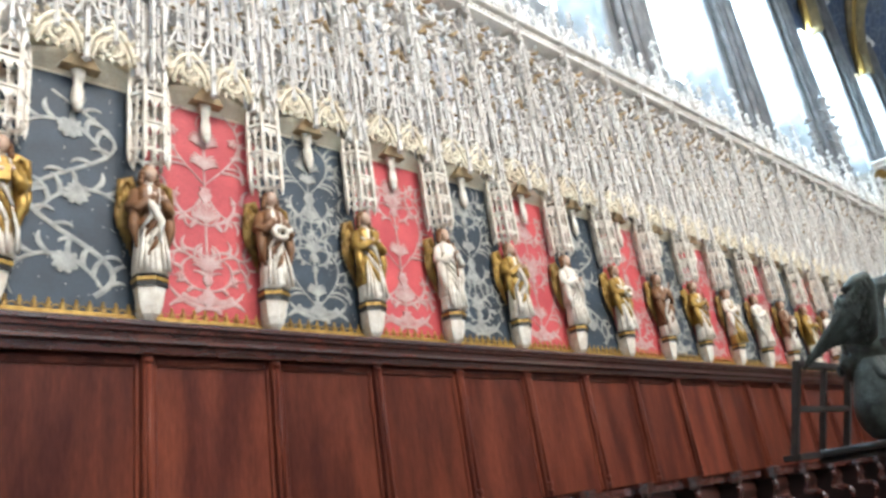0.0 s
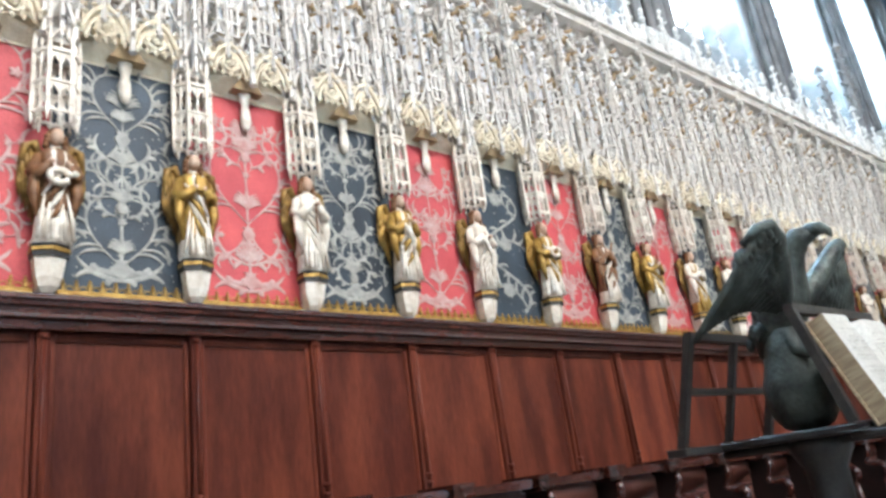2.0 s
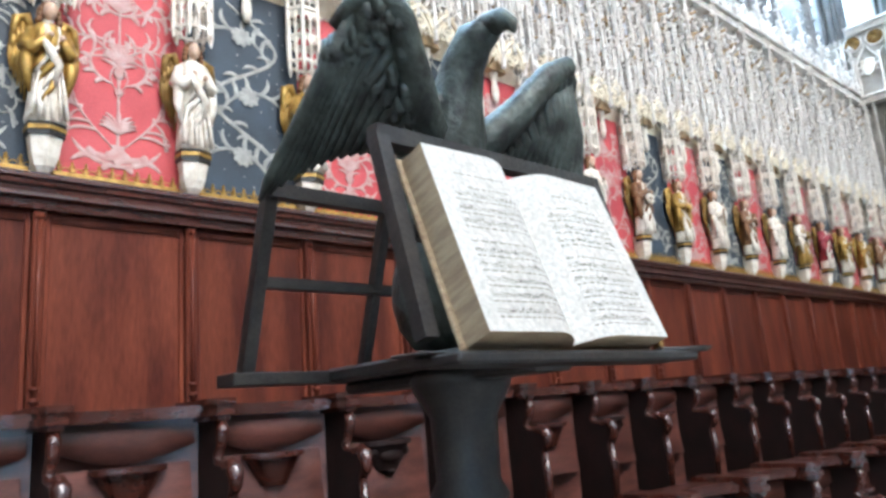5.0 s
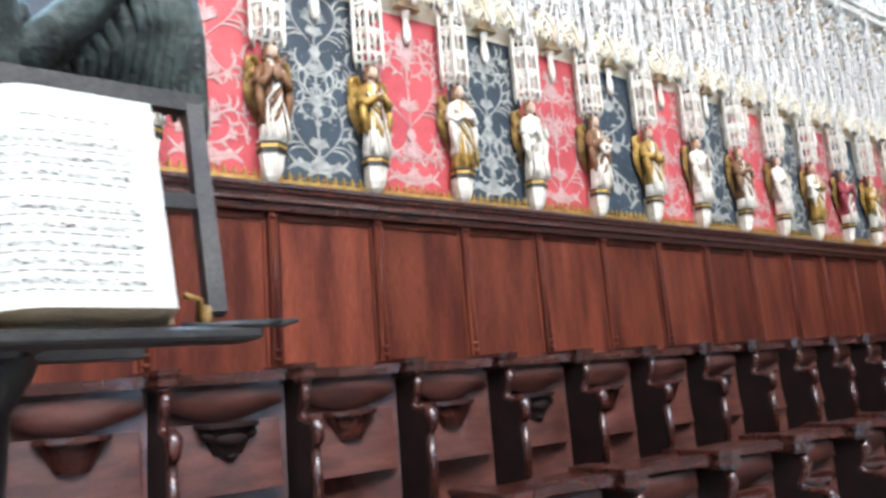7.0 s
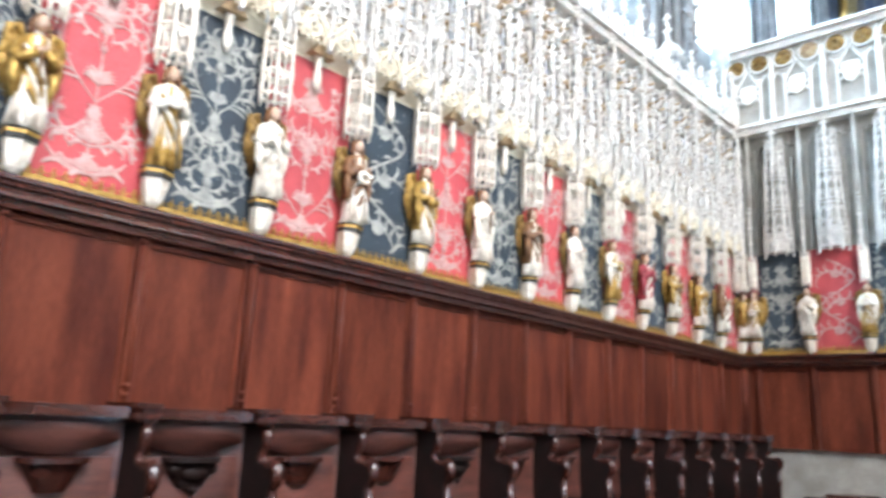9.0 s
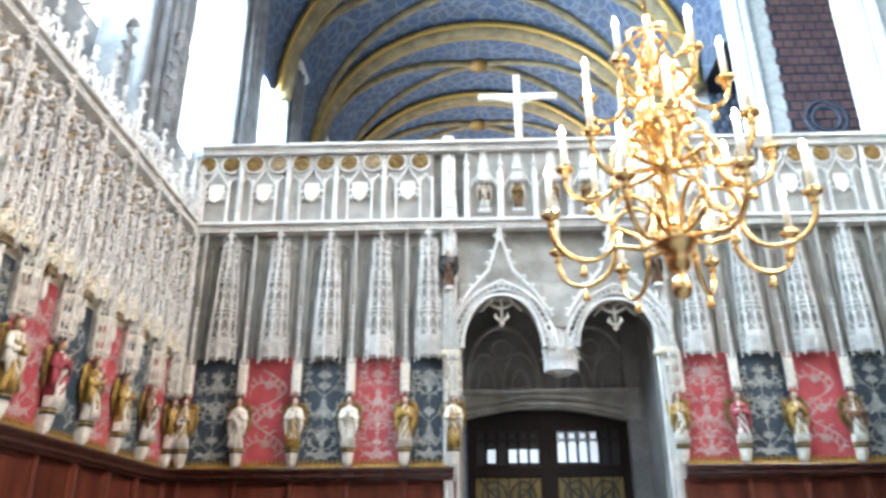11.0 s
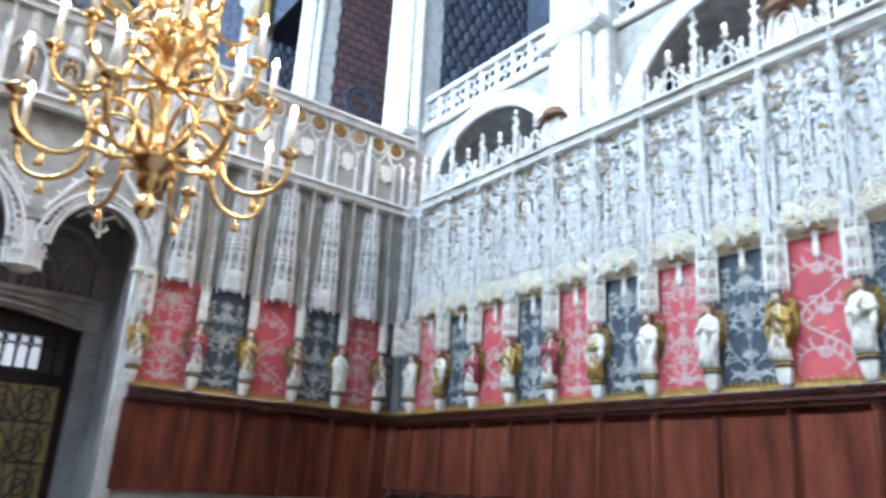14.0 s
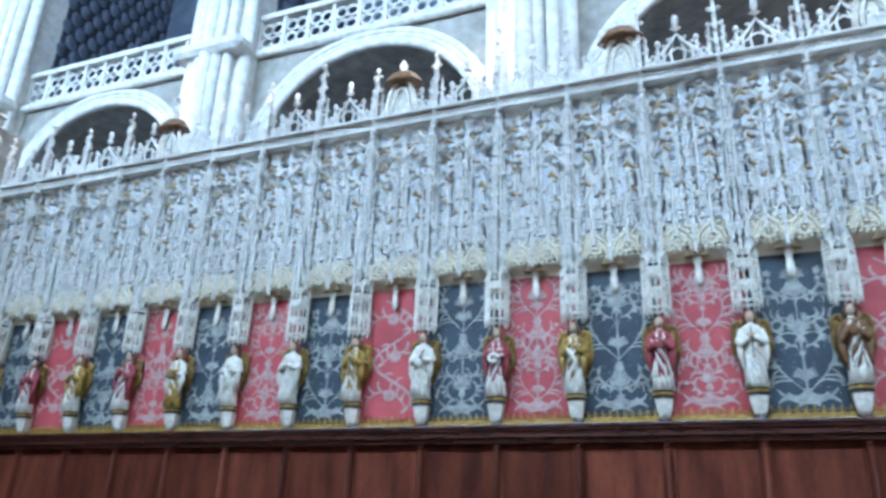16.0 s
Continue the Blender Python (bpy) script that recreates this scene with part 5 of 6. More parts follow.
# finials of the screen that stand against the windows, backlit shade in their colour
for k, x in enumerate((14.5, 15.9)):
    t = thing("tall_finial", "tall shade-dark crocketed finial on the choir screen", "finial", "finials of the choir screen", pose(x, YL + 0.3, 0))
    h = (7.7, 8.6)[k]
    part("spire", shaft(5.85, h, 0.06 + 0.02 * (k == 1), 0, 0.12), STONE_SHADED, t)
    part("plinth", Shape().plan([(0.16 * math.cos(radians(a)), 0.16 * math.sin(radians(a))) for a in range(0, 360, 60)], 5.87, 6.3, 0, 0.8), STONE_SHADED, t)

# south side: chapel arches, galleries and painted walls
SCALE = material("painted_scale_pattern", (0.10, 0.115, 0.15), 0.8, second=(0.05, 0.06, 0.085), scale=1.2, grain=20, bump=0.1)
BRICK = material("painted_brick_pattern", (0.21, 0.105, 0.085), 0.8, second=(0.11, 0.055, 0.055), scale=1.5, grain=20, bump=0.1)
BLUE = material("blue_vault_paint", (0.022, 0.052, 0.125), 0.7, second=(0.055, 0.065, 0.08), scale=0.9, grain=4, bump=0.0)
bn, bl = BLUE.node_tree.nodes, BLUE.node_tree.links
vor, tcb = bn.new("ShaderNodeTexVoronoi"), bn.new("ShaderNodeTexCoord")
vor.feature, vor.inputs["Scale"].default_value = "DISTANCE_TO_EDGE", 1.4
rmp, mxb = bn.new("ShaderNodeValToRGB"), bn.new("ShaderNodeMix")
rmp.color_ramp.elements[0].position, rmp.color_ramp.elements[1].position = 0.03, 0.10
rmp.color_ramp.elements[0].color, rmp.color_ramp.elements[1].color = (1, 1, 1, 1), (0, 0, 0, 1)
mxb.data_type = "RGBA"
mxb.inputs[7].default_value = (0.11, 0.13, 0.165, 1)
bl.new(tcb.outputs["Object"], vor.inputs["Vector"])
bl.new(vor.outputs["Distance"], rmp.inputs["Fac"])
bl.new(rmp.outputs["Color"], mxb.inputs[0])
bl.new(bn["Principled BSDF"].inputs["Base Color"].links[0].from_socket, mxb.inputs[6])
bl.new(mxb.outputs[2], bn["Principled BSDF"].inputs["Base Color"])
RIBPAINT = material("ochre_painted_rib", (0.27, 0.19, 0.085), 0.6, second=(0.13, 0.09, 0.04), scale=1.5, grain=14, bump=0.1)
FRESCO = material("pale_fresco", (0.30, 0.33, 0.36), 0.75, second=(0.12, 0.17, 0.24), scale=1.1, grain=9, bump=0.0)


def chapel(x0, x1, painted):
    c, w = (x0 + x1) / 2, x1 - x0
    t = thing("side_chapel", "side chapel with stone arch, gallery balustrade and painted wall", "chapel", "side chapels", pose(c, -11.9, 0, 0, 0, 180))
    line = pointed(w * 0.92, 8.6, 2.7, 10)
    s = Shape()
    s.prism([(-w / 2, FLOOR), (-w * 0.46, FLOOR), ] + [(x, z) for x, _, z in line[:11]] + [(0, 11.75), (-w / 2, 11.75)], 0, 0.5)
    s.prism([(x, z) for x, _, z in line[10:]] + [(w * 0.46, FLOOR), (w / 2, FLOOR), (w / 2, 11.75), (0, 11.75)], 0, 0.5)
    part("arch_wall", s, STONE_GREY, t)
    o = Shape()
    for d, r in ((0.0, 0.10), (0.3, 0.07), (0.55, 0.09)):
        o.tube(pointed(w * 0.92 + d, 8.6, 2.7 + d * 0.5, 10, -0.05), r, 6)
    o.box(-w / 2, w / 2, -0.18, 0.0, 11.60, 11.80, 0, 0.05)
    part("arch_moulding", o, STONE, t)
    b = Shape()
    b.box(-w / 2, w / 2, -0.12, 0.12, 12.65, 12.8, 0, 0.03)
    n = int(w / 0.62)
    for k in range(n):
        x = -w / 2 + (k + 0.5) * w / n
        for sx, sz in ((-1, -1), (1, -1), (-1, 1), (1, 1)):
            b.tube(arc(x + sx * 0.13, 12.22 + sz * 0.17, 0.14, 0, 360, 8, 0), 0.035, 4, 0, False)
        b.box(x - w / n / 2 - 0.04, x - w / n / 2 + 0.04, -0.06, 0.06, 11.8, 12.65)
    part("balustrade", b, STONE, t, "pierced stone gallery balustrade")
    part("gallery_floor", Shape().box(-w / 2, w / 2, 0.5, 4.5, 11.3, 11.7), STONE_GREY, t)
    part("chapel_wall", Shape().box(-w / 2, w / 2, 4.0, 4.5, FLOOR, 11.3), FRESCO, t)
    part("painted_wall", Shape().box(-w / 2, w / 2, 4.0, 4.4, 11.7, 27), painted, t, "dark painted outer wall")
    return t


DUSK = material("dark_painted_ground", (0.035, 0.04, 0.06), 0.8, second=(0.02, 0.022, 0.035), scale=1.2, grain=20, bump=0.1)


def buttress(x, scales):
    """The side of a buttress above the gallery, painted with scales or with bricks and a roundel."""
    label = "buttress wall painted with rows of blue-grey scales" if scales else "buttress wall painted with red bricks and a roundel"
    t = thing("painted_buttress", label, "buttress", "painted buttresses", pose(x, 0, 0))
    part("wall", Shape().box(-0.80, 0.75, -16.05, -13.85, 11.7, 27).box(-0.80, -0.752, -13.85, -12.3, 11.7, 27), DUSK, t)
    q = Shape()
    for j in range(26):
        for i in range(8):
            y, z = -15.85 + 0.46 * (i + 0.5 * (j % 2)), 12.0 + 0.40 * j
            if scales:
                q.ball((-0.80, y, z), (0.05, 0.205, 0.23), 7, 5)
            else:
                q.box(-0.83, -0.80, y - 0.20, y + 0.20, z - 0.16, z + 0.16, 0, 0.012)
    tagged(part("scale_painting" if scales else "brick_painting", q, SCALE if scales else BRICK, t), kind="stuff")
    if not scales:
        for r in (0.75, 0.5):
            ring = [(-0.85, -13.6 + r * math.cos(a * math.pi / 10), 16.2 + r * math.sin(a * math.pi / 10)) for a in range(21)]
            part("roundel", Shape().tube(ring, 0.07, 5), SCALE, t)
    return t


for x, scales in ((9.9, True), (17.2, True), (24.5, True), (31.8, False), (39.0, True)):
    buttress(x, scales)
chapel(17.95, 23.75, SCALE)
chapel(10.65, 16.45, SCALE)
chapel(3.35, 9.15, FRESCO)
chapel(25.25, 31.05, SCALE)
chapel(32.55, 38.2, SCALE)
wall("aisle_wall_south", "plain stone wall closing the aisle", [(-12, 60, -16.6, -16.1, FLOOR, 30)], STONE_GREY)
wall("apse_wall", "plain stone wall closing the apse", [(-18.6, -18, -16, 11, FLOOR, 30)], STONE_GREY)
wall("nave_floor", "stone floor of the nave", [(18.4, 115, -16.6, 11, FLOOR - 0.3, FLOOR), (-18.6, -14, -16.6, 11, FLOOR - 0.3, FLOOR)], FLOOR_STONE, "floor")

# painted vault of the nave
VC, HALF, SPRING, APEX = -1.5, 10.2, 22.0, 32.0


def vault_line(x, lift=0.0, n=24):
    out = []
    for i in range(n + 1):
        a = math.pi * i / n
        out.append((x, VC - (HALF - lift) * math.cos(a), SPRING + (APEX - SPRING - lift) * math.sin(a) ** 0.92))
    return out


vs = Shape()
xs = [-18 + 4 * i for i in range(34)]
rows = [vault_line(x) for x in xs]
vs.add([p for r in rows for p in r], [(i * 25 + j, i * 25 + j + 1, (i + 1) * 25 + j + 1, (i + 1) * 25 + j) for i in range(33) for j in range(24)], 0, True)
rows2 = [[(p[0], VC + (p[1] - VC) * 1.03, p[2] + 0.4) for p in r] for r in rows]
vs.add([p for r in rows2 for p in r], [(i * 25 + j, (i + 1) * 25 + j, (i + 1) * 25 + j + 1, i * 25 + j + 1) for i in range(33) for j in range(24)], 0, True)
tagged(part("ceiling", vs, BLUE), "blue painted vault of the nave with arabesques", "ceiling", kind="structure")
for k in range(10):
    x = 45.0 + 7.5 * (k - 1)
    t = thing("vault_rib", "ochre and gilt painted ribs of the nave vault", "vault rib", "ribs of the nave vault", pose(0, 0, 0))
    part("transverse_rib", Shape().tube(vault_line(x, 0.2), 0.55, 6), RIBPAINT, t)
    for dx in (-0.62, 0.62):
        part("gilt_edge", Shape().tube([(p[0] + dx, p[1], p[2]) for p in vault_line(x, 0.28)], 0.17, 5), GOLD, t)
    for sx in (0, 1):
        d = []
        for i in range(25):
            p = vault_line(x, 0.12)[i]
            d.append((x + 7.5 * (i / 24 if sx else 1 - i / 24), p[1], p[2]))
        part("diagonal_rib", Shape().tube(d, 0.24, 5), RIBPAINT, t)
    part("keystone", Shape().ball((x + 3.75, VC, APEX - 0.2), (0.7, 0.7, 0.3), 10, 6), GOLD_OLD, t)
wall("upper_wall_north", "painted upper wall of the nave", [(46, 115, 8.5, 9.1, FLOOR, 30)], FRESCO)
wall("upper_wall_south", "painted upper wall of the nave", [(46, 115, -12.3, -11.7, FLOOR, 30)], FRESCO)
wall("nave_west_wall", "plain end wall of the nave", [(113, 114, -14, 11, FLOOR, 33)], FRESCO)


# ---- choir stalls ----
def divider_profile():
    pts = [(0.06, 1.38), (-0.30, 1.38), (-0.315, 1.33), (-0.30, 1.26), (-0.255, 1.20), (-0.27, 1.165), (-0.33, 1.155), (-0.39, 1.165), (-0.43, 1.14), (-0.44, 1.09), (-0.41, 1.05), (-0.385, 1.0), (-0.40, 0.85), (-0.39, 0.62), (-0.43, 0.5), (-0.43, 0.36), (0.06, 0.36)]
    return pts


def stall(at, carved):
    t = thing("choir_stall", "dark polished oak choir stall with tipped-up seat and scrolled arm" if carved else "dark polished oak choir stall with plain tipped-up seat", "choir stall", "choir stalls", at)
    h = S / 2
    rail = Shape()
    outer = [(-h + S * i / 12, -0.34 + 0.20 * math.sin(math.pi * i / 12) ** 0.55) for i in range(13)]
    rail.plan([(-h, 0.03)] + outer + [(h, 0.03)], 1.385, 1.425, 0)
    rail.plan([(-h, 0.03)] + [(x, y + 0.015) for x, y in outer] + [(h, 0.03)], 1.425, 1.44, 0)
    part("top_rail", rail, WOOD_RAIL, t)
    back = Shape()
    top = [(-h + 0.03 + (S - 0.06) * i / 10, -0.02 - 0.10 * (1 - math.sin(math.pi * i / 10))) for i in range(11)]
    back.plan([(-h + 0.03, 0.03)] + top + [(h - 0.03, 0.03)], 0.36, 1.385)
    part("backrest", back, WOOD_SEAT, t)
    brd = Shape()
    n = 10
    v = []
    for i in range(n + 1):
        x = -0.30 + 0.60 * i / n
        y = -0.115 + 0.055 * math.sin(math.pi * i / n)
        v.append((x, y - 0.035, 1.355))
    low = [(x, y, 1.27 - 0.07 * math.sin(math.pi * i / n)) for i, (x, y, _) in enumerate(v)]
    allv = v + low + [(x, y + 0.03, z) for x, y, z in v] + [(x, y + 0.03, z) for x, y, z in low]
    k = n + 1
    f = []
    for i in range(n):
        f += [(i, i + 1, k + i + 1, k + i), (2 * k + i, 3 * k + i, 3 * k + i + 1, 2 * k + i + 1), (k + i, k + i + 1, 3 * k + i + 1, 3 * k + i)]
    brd.add(allv, f, 0, True)
    part("shoulder_board", brd, WOOD_SEAT, t)
    seat = Shape()
    seat.add([(-0.29, -0.16, 0.84), (0.29, -0.16, 0.84), (0.29, -0.12, 1.19), (-0.29, -0.12, 1.19), (-0.29, -0.12, 0.84), (0.29, -0.12, 0.84), (0.29, -0.08, 1.19), (-0.29, -0.08, 1.19)],
             [(0, 1, 2, 3), (5, 4, 7, 6), (0, 4, 5, 1), (3, 2, 6, 7), (1, 5, 6, 2), (4, 0, 3, 7)])
    seat_ob = part("seat", seat, WOOD_SEAT, t)
    mis = Shape()
    half = [(0.17 * math.cos(radians(a)), -0.13 + 0.13 * math.sin(radians(a))) for a in range(180, 361, 15)]
    mis.plan(half, 1.165, 1.19)
    mis.plan([(x * 0.45, -0.13 + (y + 0.13) * 0.4) for x, y in half], 1.03, 1.165, 0, 2.0, (0, -0.13))
    if carved:
        mis.ball((0, -0.18, 1.11), (0.09, 0.05, 0.05), 10, 6)
        for sx in (-1, 1):
            mis.ball((sx * 0.10, -0.165, 1.13), (0.05, 0.035, 0.03), 8, 6)
        mis.gem((0.01, -0.17, 1.02), (0.035, 0.03, 0.03))
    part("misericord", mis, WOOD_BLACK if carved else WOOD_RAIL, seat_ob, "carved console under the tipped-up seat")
    return t


def stall_arm(at):
    t = thing("stall_divider", "dark oak stall divider with scrolled arm and moulded cap", "stall divider", "stall dividers", at)
    q = Shape().prism([(y, z) for y, z in divider_profile()], -0.024, 0.024)
    q.moved(Matrix.Rotation(math.pi / 2, 4, "Z"))
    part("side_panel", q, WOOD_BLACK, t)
    e = Shape()
    e.tube([(0, -0.30, 1.36), (0, -0.318, 1.31), (0, -0.30, 1.25), (0, -0.262, 1.20), (0, -0.285, 1.162), (0, -0.345, 1.152), (0, -0.40, 1.165), (0, -0.44, 1.13), (0, -0.435, 1.07), (0, -0.40, 1.02)], [0.026, 0.030, 0.027, 0.024, 0.024, 0.026, 0.033, 0.036, 0.03, 0.02], 8)
    e.ball((0, -0.43, 1.135), (0.042, 0.035, 0.045), 9, 7)
    e.tube([(0, -0.405, 1.03), (0, -0.415, 0.86), (0, -0.40, 0.6)], [0.022, 0.028, 0.022], 8)
    part("arm", e, WOOD_RAIL, t, "turned and scrolled arm rest")
    c = Shape()
    for z0, z1, w, d in ((1.435, 1.462, 0.075, 0.36), (1.412, 1.435, 0.062, 0.345), (1.385, 1.412, 0.072, 0.355), (1.362, 1.385, 0.05, 0.335)):
        c.plan([(-w, 0.03), (-w, -d + 0.05), (-w * 0.6, -d), (w * 0.6, -d), (w, -d + 0.05), (w, 0.03)], z0, z1)
    part("cap", c, WOOD_RAIL, t, "stepped moulded cap")
    return t


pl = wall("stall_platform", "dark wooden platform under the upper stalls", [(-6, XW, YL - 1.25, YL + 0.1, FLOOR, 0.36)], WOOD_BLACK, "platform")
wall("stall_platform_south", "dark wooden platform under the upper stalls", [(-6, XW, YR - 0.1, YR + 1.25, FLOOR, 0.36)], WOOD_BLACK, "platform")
sa, sbk, sd = stall(NORTH(NORTH_U[0] + S / 2), True), stall(NORTH(NORTH_U[1] + S / 2), False), stall_arm(NORTH(NORTH_U[0]))
for i, x in enumerate(NORTH_U):
    if i > 1 and i < len(NORTH_U) - 1:
        copy_thing(sa if i % 3 == 1 else sbk, NORTH(x + S / 2))
    if i:
        copy_thing(sd, NORTH(x))
for i, x in enumerate(SOUTH_X):
    if i < 16:
        copy_thing(sa if i % 3 else sbk, SOUTH(x - S / 2))
        copy_thing(sd, SOUTH(x))
# lower row, nearer the middle of the choir
LOW = Matrix.Translation((0, -1.36, -0.60))
for i in range(14, 27):
    x = NORTH_U[i] + 0.2
    copy_thing(sbk, LOW @ NORTH(x + S / 2))
    copy_thing(sd, LOW @ NORTH(x))


# ---- eagle lectern with the open book ----
lec = thing("eagle_lectern", "dark green bronze eagle lectern with two sloping desks", "lectern", at=pose(4.87, 1.49, 0.04))
bs = Shape()
bs.plan([(0.30 * math.cos(radians(a)), 0.30 * math.sin(radians(a))) for a in range(0, 360, 60)], FLOOR - 0.04, 0.1, 0, 0.85)
bs.lathe([(0.15, 0.1), (0.10, 0.2), (0.085, 0.35), (0.085, 1.02), (0.105, 1.06), (0.085, 1.10), (0.09, 1.26), (0.13, 1.33), (0.14, 1.36), (0.12, 1.39)], 14)
part("pedestal", bs, IRON, lec)
tr = Shape()
tr.box(-0.16, 0.16, -0.30, 0.40, 1.385, 1.425, 0, 0.01)
tr.box(-0.07, 0.07, -0.33, 0.44, 1.35, 1.385, 0, 0.01)
part("cross_bar", tr, IRON, lec)
part("orb", Shape().lathe([(0.05, 1.42), (0.105, 1.445), (0.142, 1.50), (0.157, 1.57), (0.152, 1.64), (0.13, 1.71), (0.112, 1.78), (0.105, 1.88)], 20, 0, 0.02), BRONZE, lec, "dark bronze globe under the eagle")
for sd_, nm in ((-1, "front"), (1, "back")):
    f = Shape()
    y0, y1, z0, z1 = (0.43 if sd_ > 0 else -0.33), (0.27 if sd_ > 0 else -0.21), 1.42, 1.90
    for x in (-0.40, 0.40):
        f.tube([(x, y0, z0), (x, y1, z1)], 0.026, 4, 0, False)
    if sd_ > 0:
        f.tube([(0.0, y0, z0), (0.0, y1, z1)], 0.022, 4, 0, False)
    f.tube([(-0.415, y1, z1), (0.415, y1, z1)], 0.028, 4, 0, False)
    f.tube([(-0.40, (y0 + y1) / 2, 1.66), (0.40, (y0 + y1) / 2, 1.66)], 0.022, 4, 0, False)
    f.box(-0.46, 0.46, y0 - 0.05, y0 + 0.05, 1.385, 1.392 if sd_ < 0 else 1.42, 0, 0.003)
    part("desk_frame", f, IRON, lec, "dark iron sloping desk frame")
lip = Shape().box(-0.43, 0.45, -0.45, -0.31, 1.36, 1.385, 0, 0.006)
for k in range(6):
    lip.tube([(0.30 + 0.01 * k, -0.43 + 0.01 * k, 1.39), (0.46 + 0.012 * k, -0.45, 1.385 + 0.004 * (k % 3))], 0.006, 4)
part("ledge", lip, IRON, lec)
part("clip", Shape().tube([(0.345, -0.39, 1.39), (0.345, -0.40, 1.44), (0.315, -0.41, 1.445)], 0.007, 6).lathe([(0.010, 1.38), (0.014, 1.405), (0.008, 1.43)], 8, 0.36, -0.39), GOLD_OLD, lec, "small brass page clip")

eg = Shape()
# body, neck, head and beak: the bird looks towards the reader
eg.tube([(0, 0.10, 1.76), (0, 0.07, 1.84), (0, 0.02, 1.95), (0, -0.045, 2.04), (0, -0.08, 2.13), (0.0, -0.115, 2.22), (0.0, -0.17, 2.278), (0.0, -0.24, 2.285)], [0.06, 0.10, 0.125, 0.105, 0.074, 0.062, 0.056, 0.034], 14)
eg.tube([(0, -0.22, 2.29), (0, -0.275, 2.288), (0, -0.305, 2.262), (0, -0.312, 2.232)], [0.040, 0.032, 0.020, 0.004], 8)
rng = random.Random(8)
for k in range(70):
    a, z = rng.uniform(0, 6.28), rng.uniform(1.84, 2.2)
    r = 0.112 if z < 2.03 else 0.112 - (z - 2.03) * 0.36
    cy = 0.10 - (z - 1.78) * 0.43
    eg.ball((r * math.cos(a), cy + r * math.sin(a), z), (0.022, 0.022, 0.034), 5, 4)
part("body", eg, BRONZE, lec, "bronze eagle body with ruffled breast feathers")
for sx in (-1, 1):
    w = Shape()
    lead = [Vector(p) for p in ((sx * 0.06, -0.02, 2.00), (sx * 0.13, -0.07, 2.04), (sx * 0.20, -0.13, 2.12), (sx * 0.29, -0.19, 2.235), (sx * 0.355, -0.205, 2.275), (sx * 0.40, -0.17, 2.265), (sx * 0.425, -0.10, 2.21))]
    w.tube(lead, [0.07, 0.062, 0.05, 0.042, 0.034, 0.028, 0.02], 9)
    # long feathers fan out from the leading edge, down and back to the hanging tip
    n = 17
    for k in range(n):
        t_ = k / (n - 1)
        u = t_ * 5.0
        i = min(5, int(u))
        a = lead[i + 0 if i < 6 else 5].lerp(lead[min(6, i + 1)], u - i) if i < 6 else lead[6]
        ln = 0.13 + 0.28 * t_ ** 1.3
        e = Vector((sx * (0.13 + 0.33 * t_), -0.02 + (0.24 if sx < 0 else -0.10) * t_ ** 1.2, 1.95 - 0.10 * t_ ** 2 + 0.03 * math.sin(math.pi * t_)))
        m = a.lerp(e, 0.45) + Vector((sx * 0.025 * math.sin(math.pi * t_), -0.02, 0.0))
        w.tube([a, m, a.lerp(e, 0.9), e], [0.020, 0.023, 0.017, 0.006], 6, 0, True, (1.0, 0.8, 1.0))
    for k in range(60):
        t_, q = rng.random(), rng.uniform(0.03, 0.42)
        u = t_ * 5.0
        i = int(u)
        a = lead[i].lerp(lead[i + 1], u - i)
        e = Vector((sx * (0.13 + 0.33 * t_), -0.02 + 0.24 * t_, 1.95))
        p = a.lerp(e, q) + Vector((sx * 0.012, -0.022, 0))
        w.ball(p, (0.024, 0.020, 0.040), 6, 4)
    part("wing", w, BRONZE, lec, "raised bronze wing with long feathers")
for sx in (-1, 1):
    part("claw", Shape().tube([(sx * 0.06, -0.02, 1.86), (sx * 0.08, -0.06, 1.76), (sx * 0.085, -0.12, 1.73)], [0.05, 0.03, 0.012], 7), BRONZE, lec)

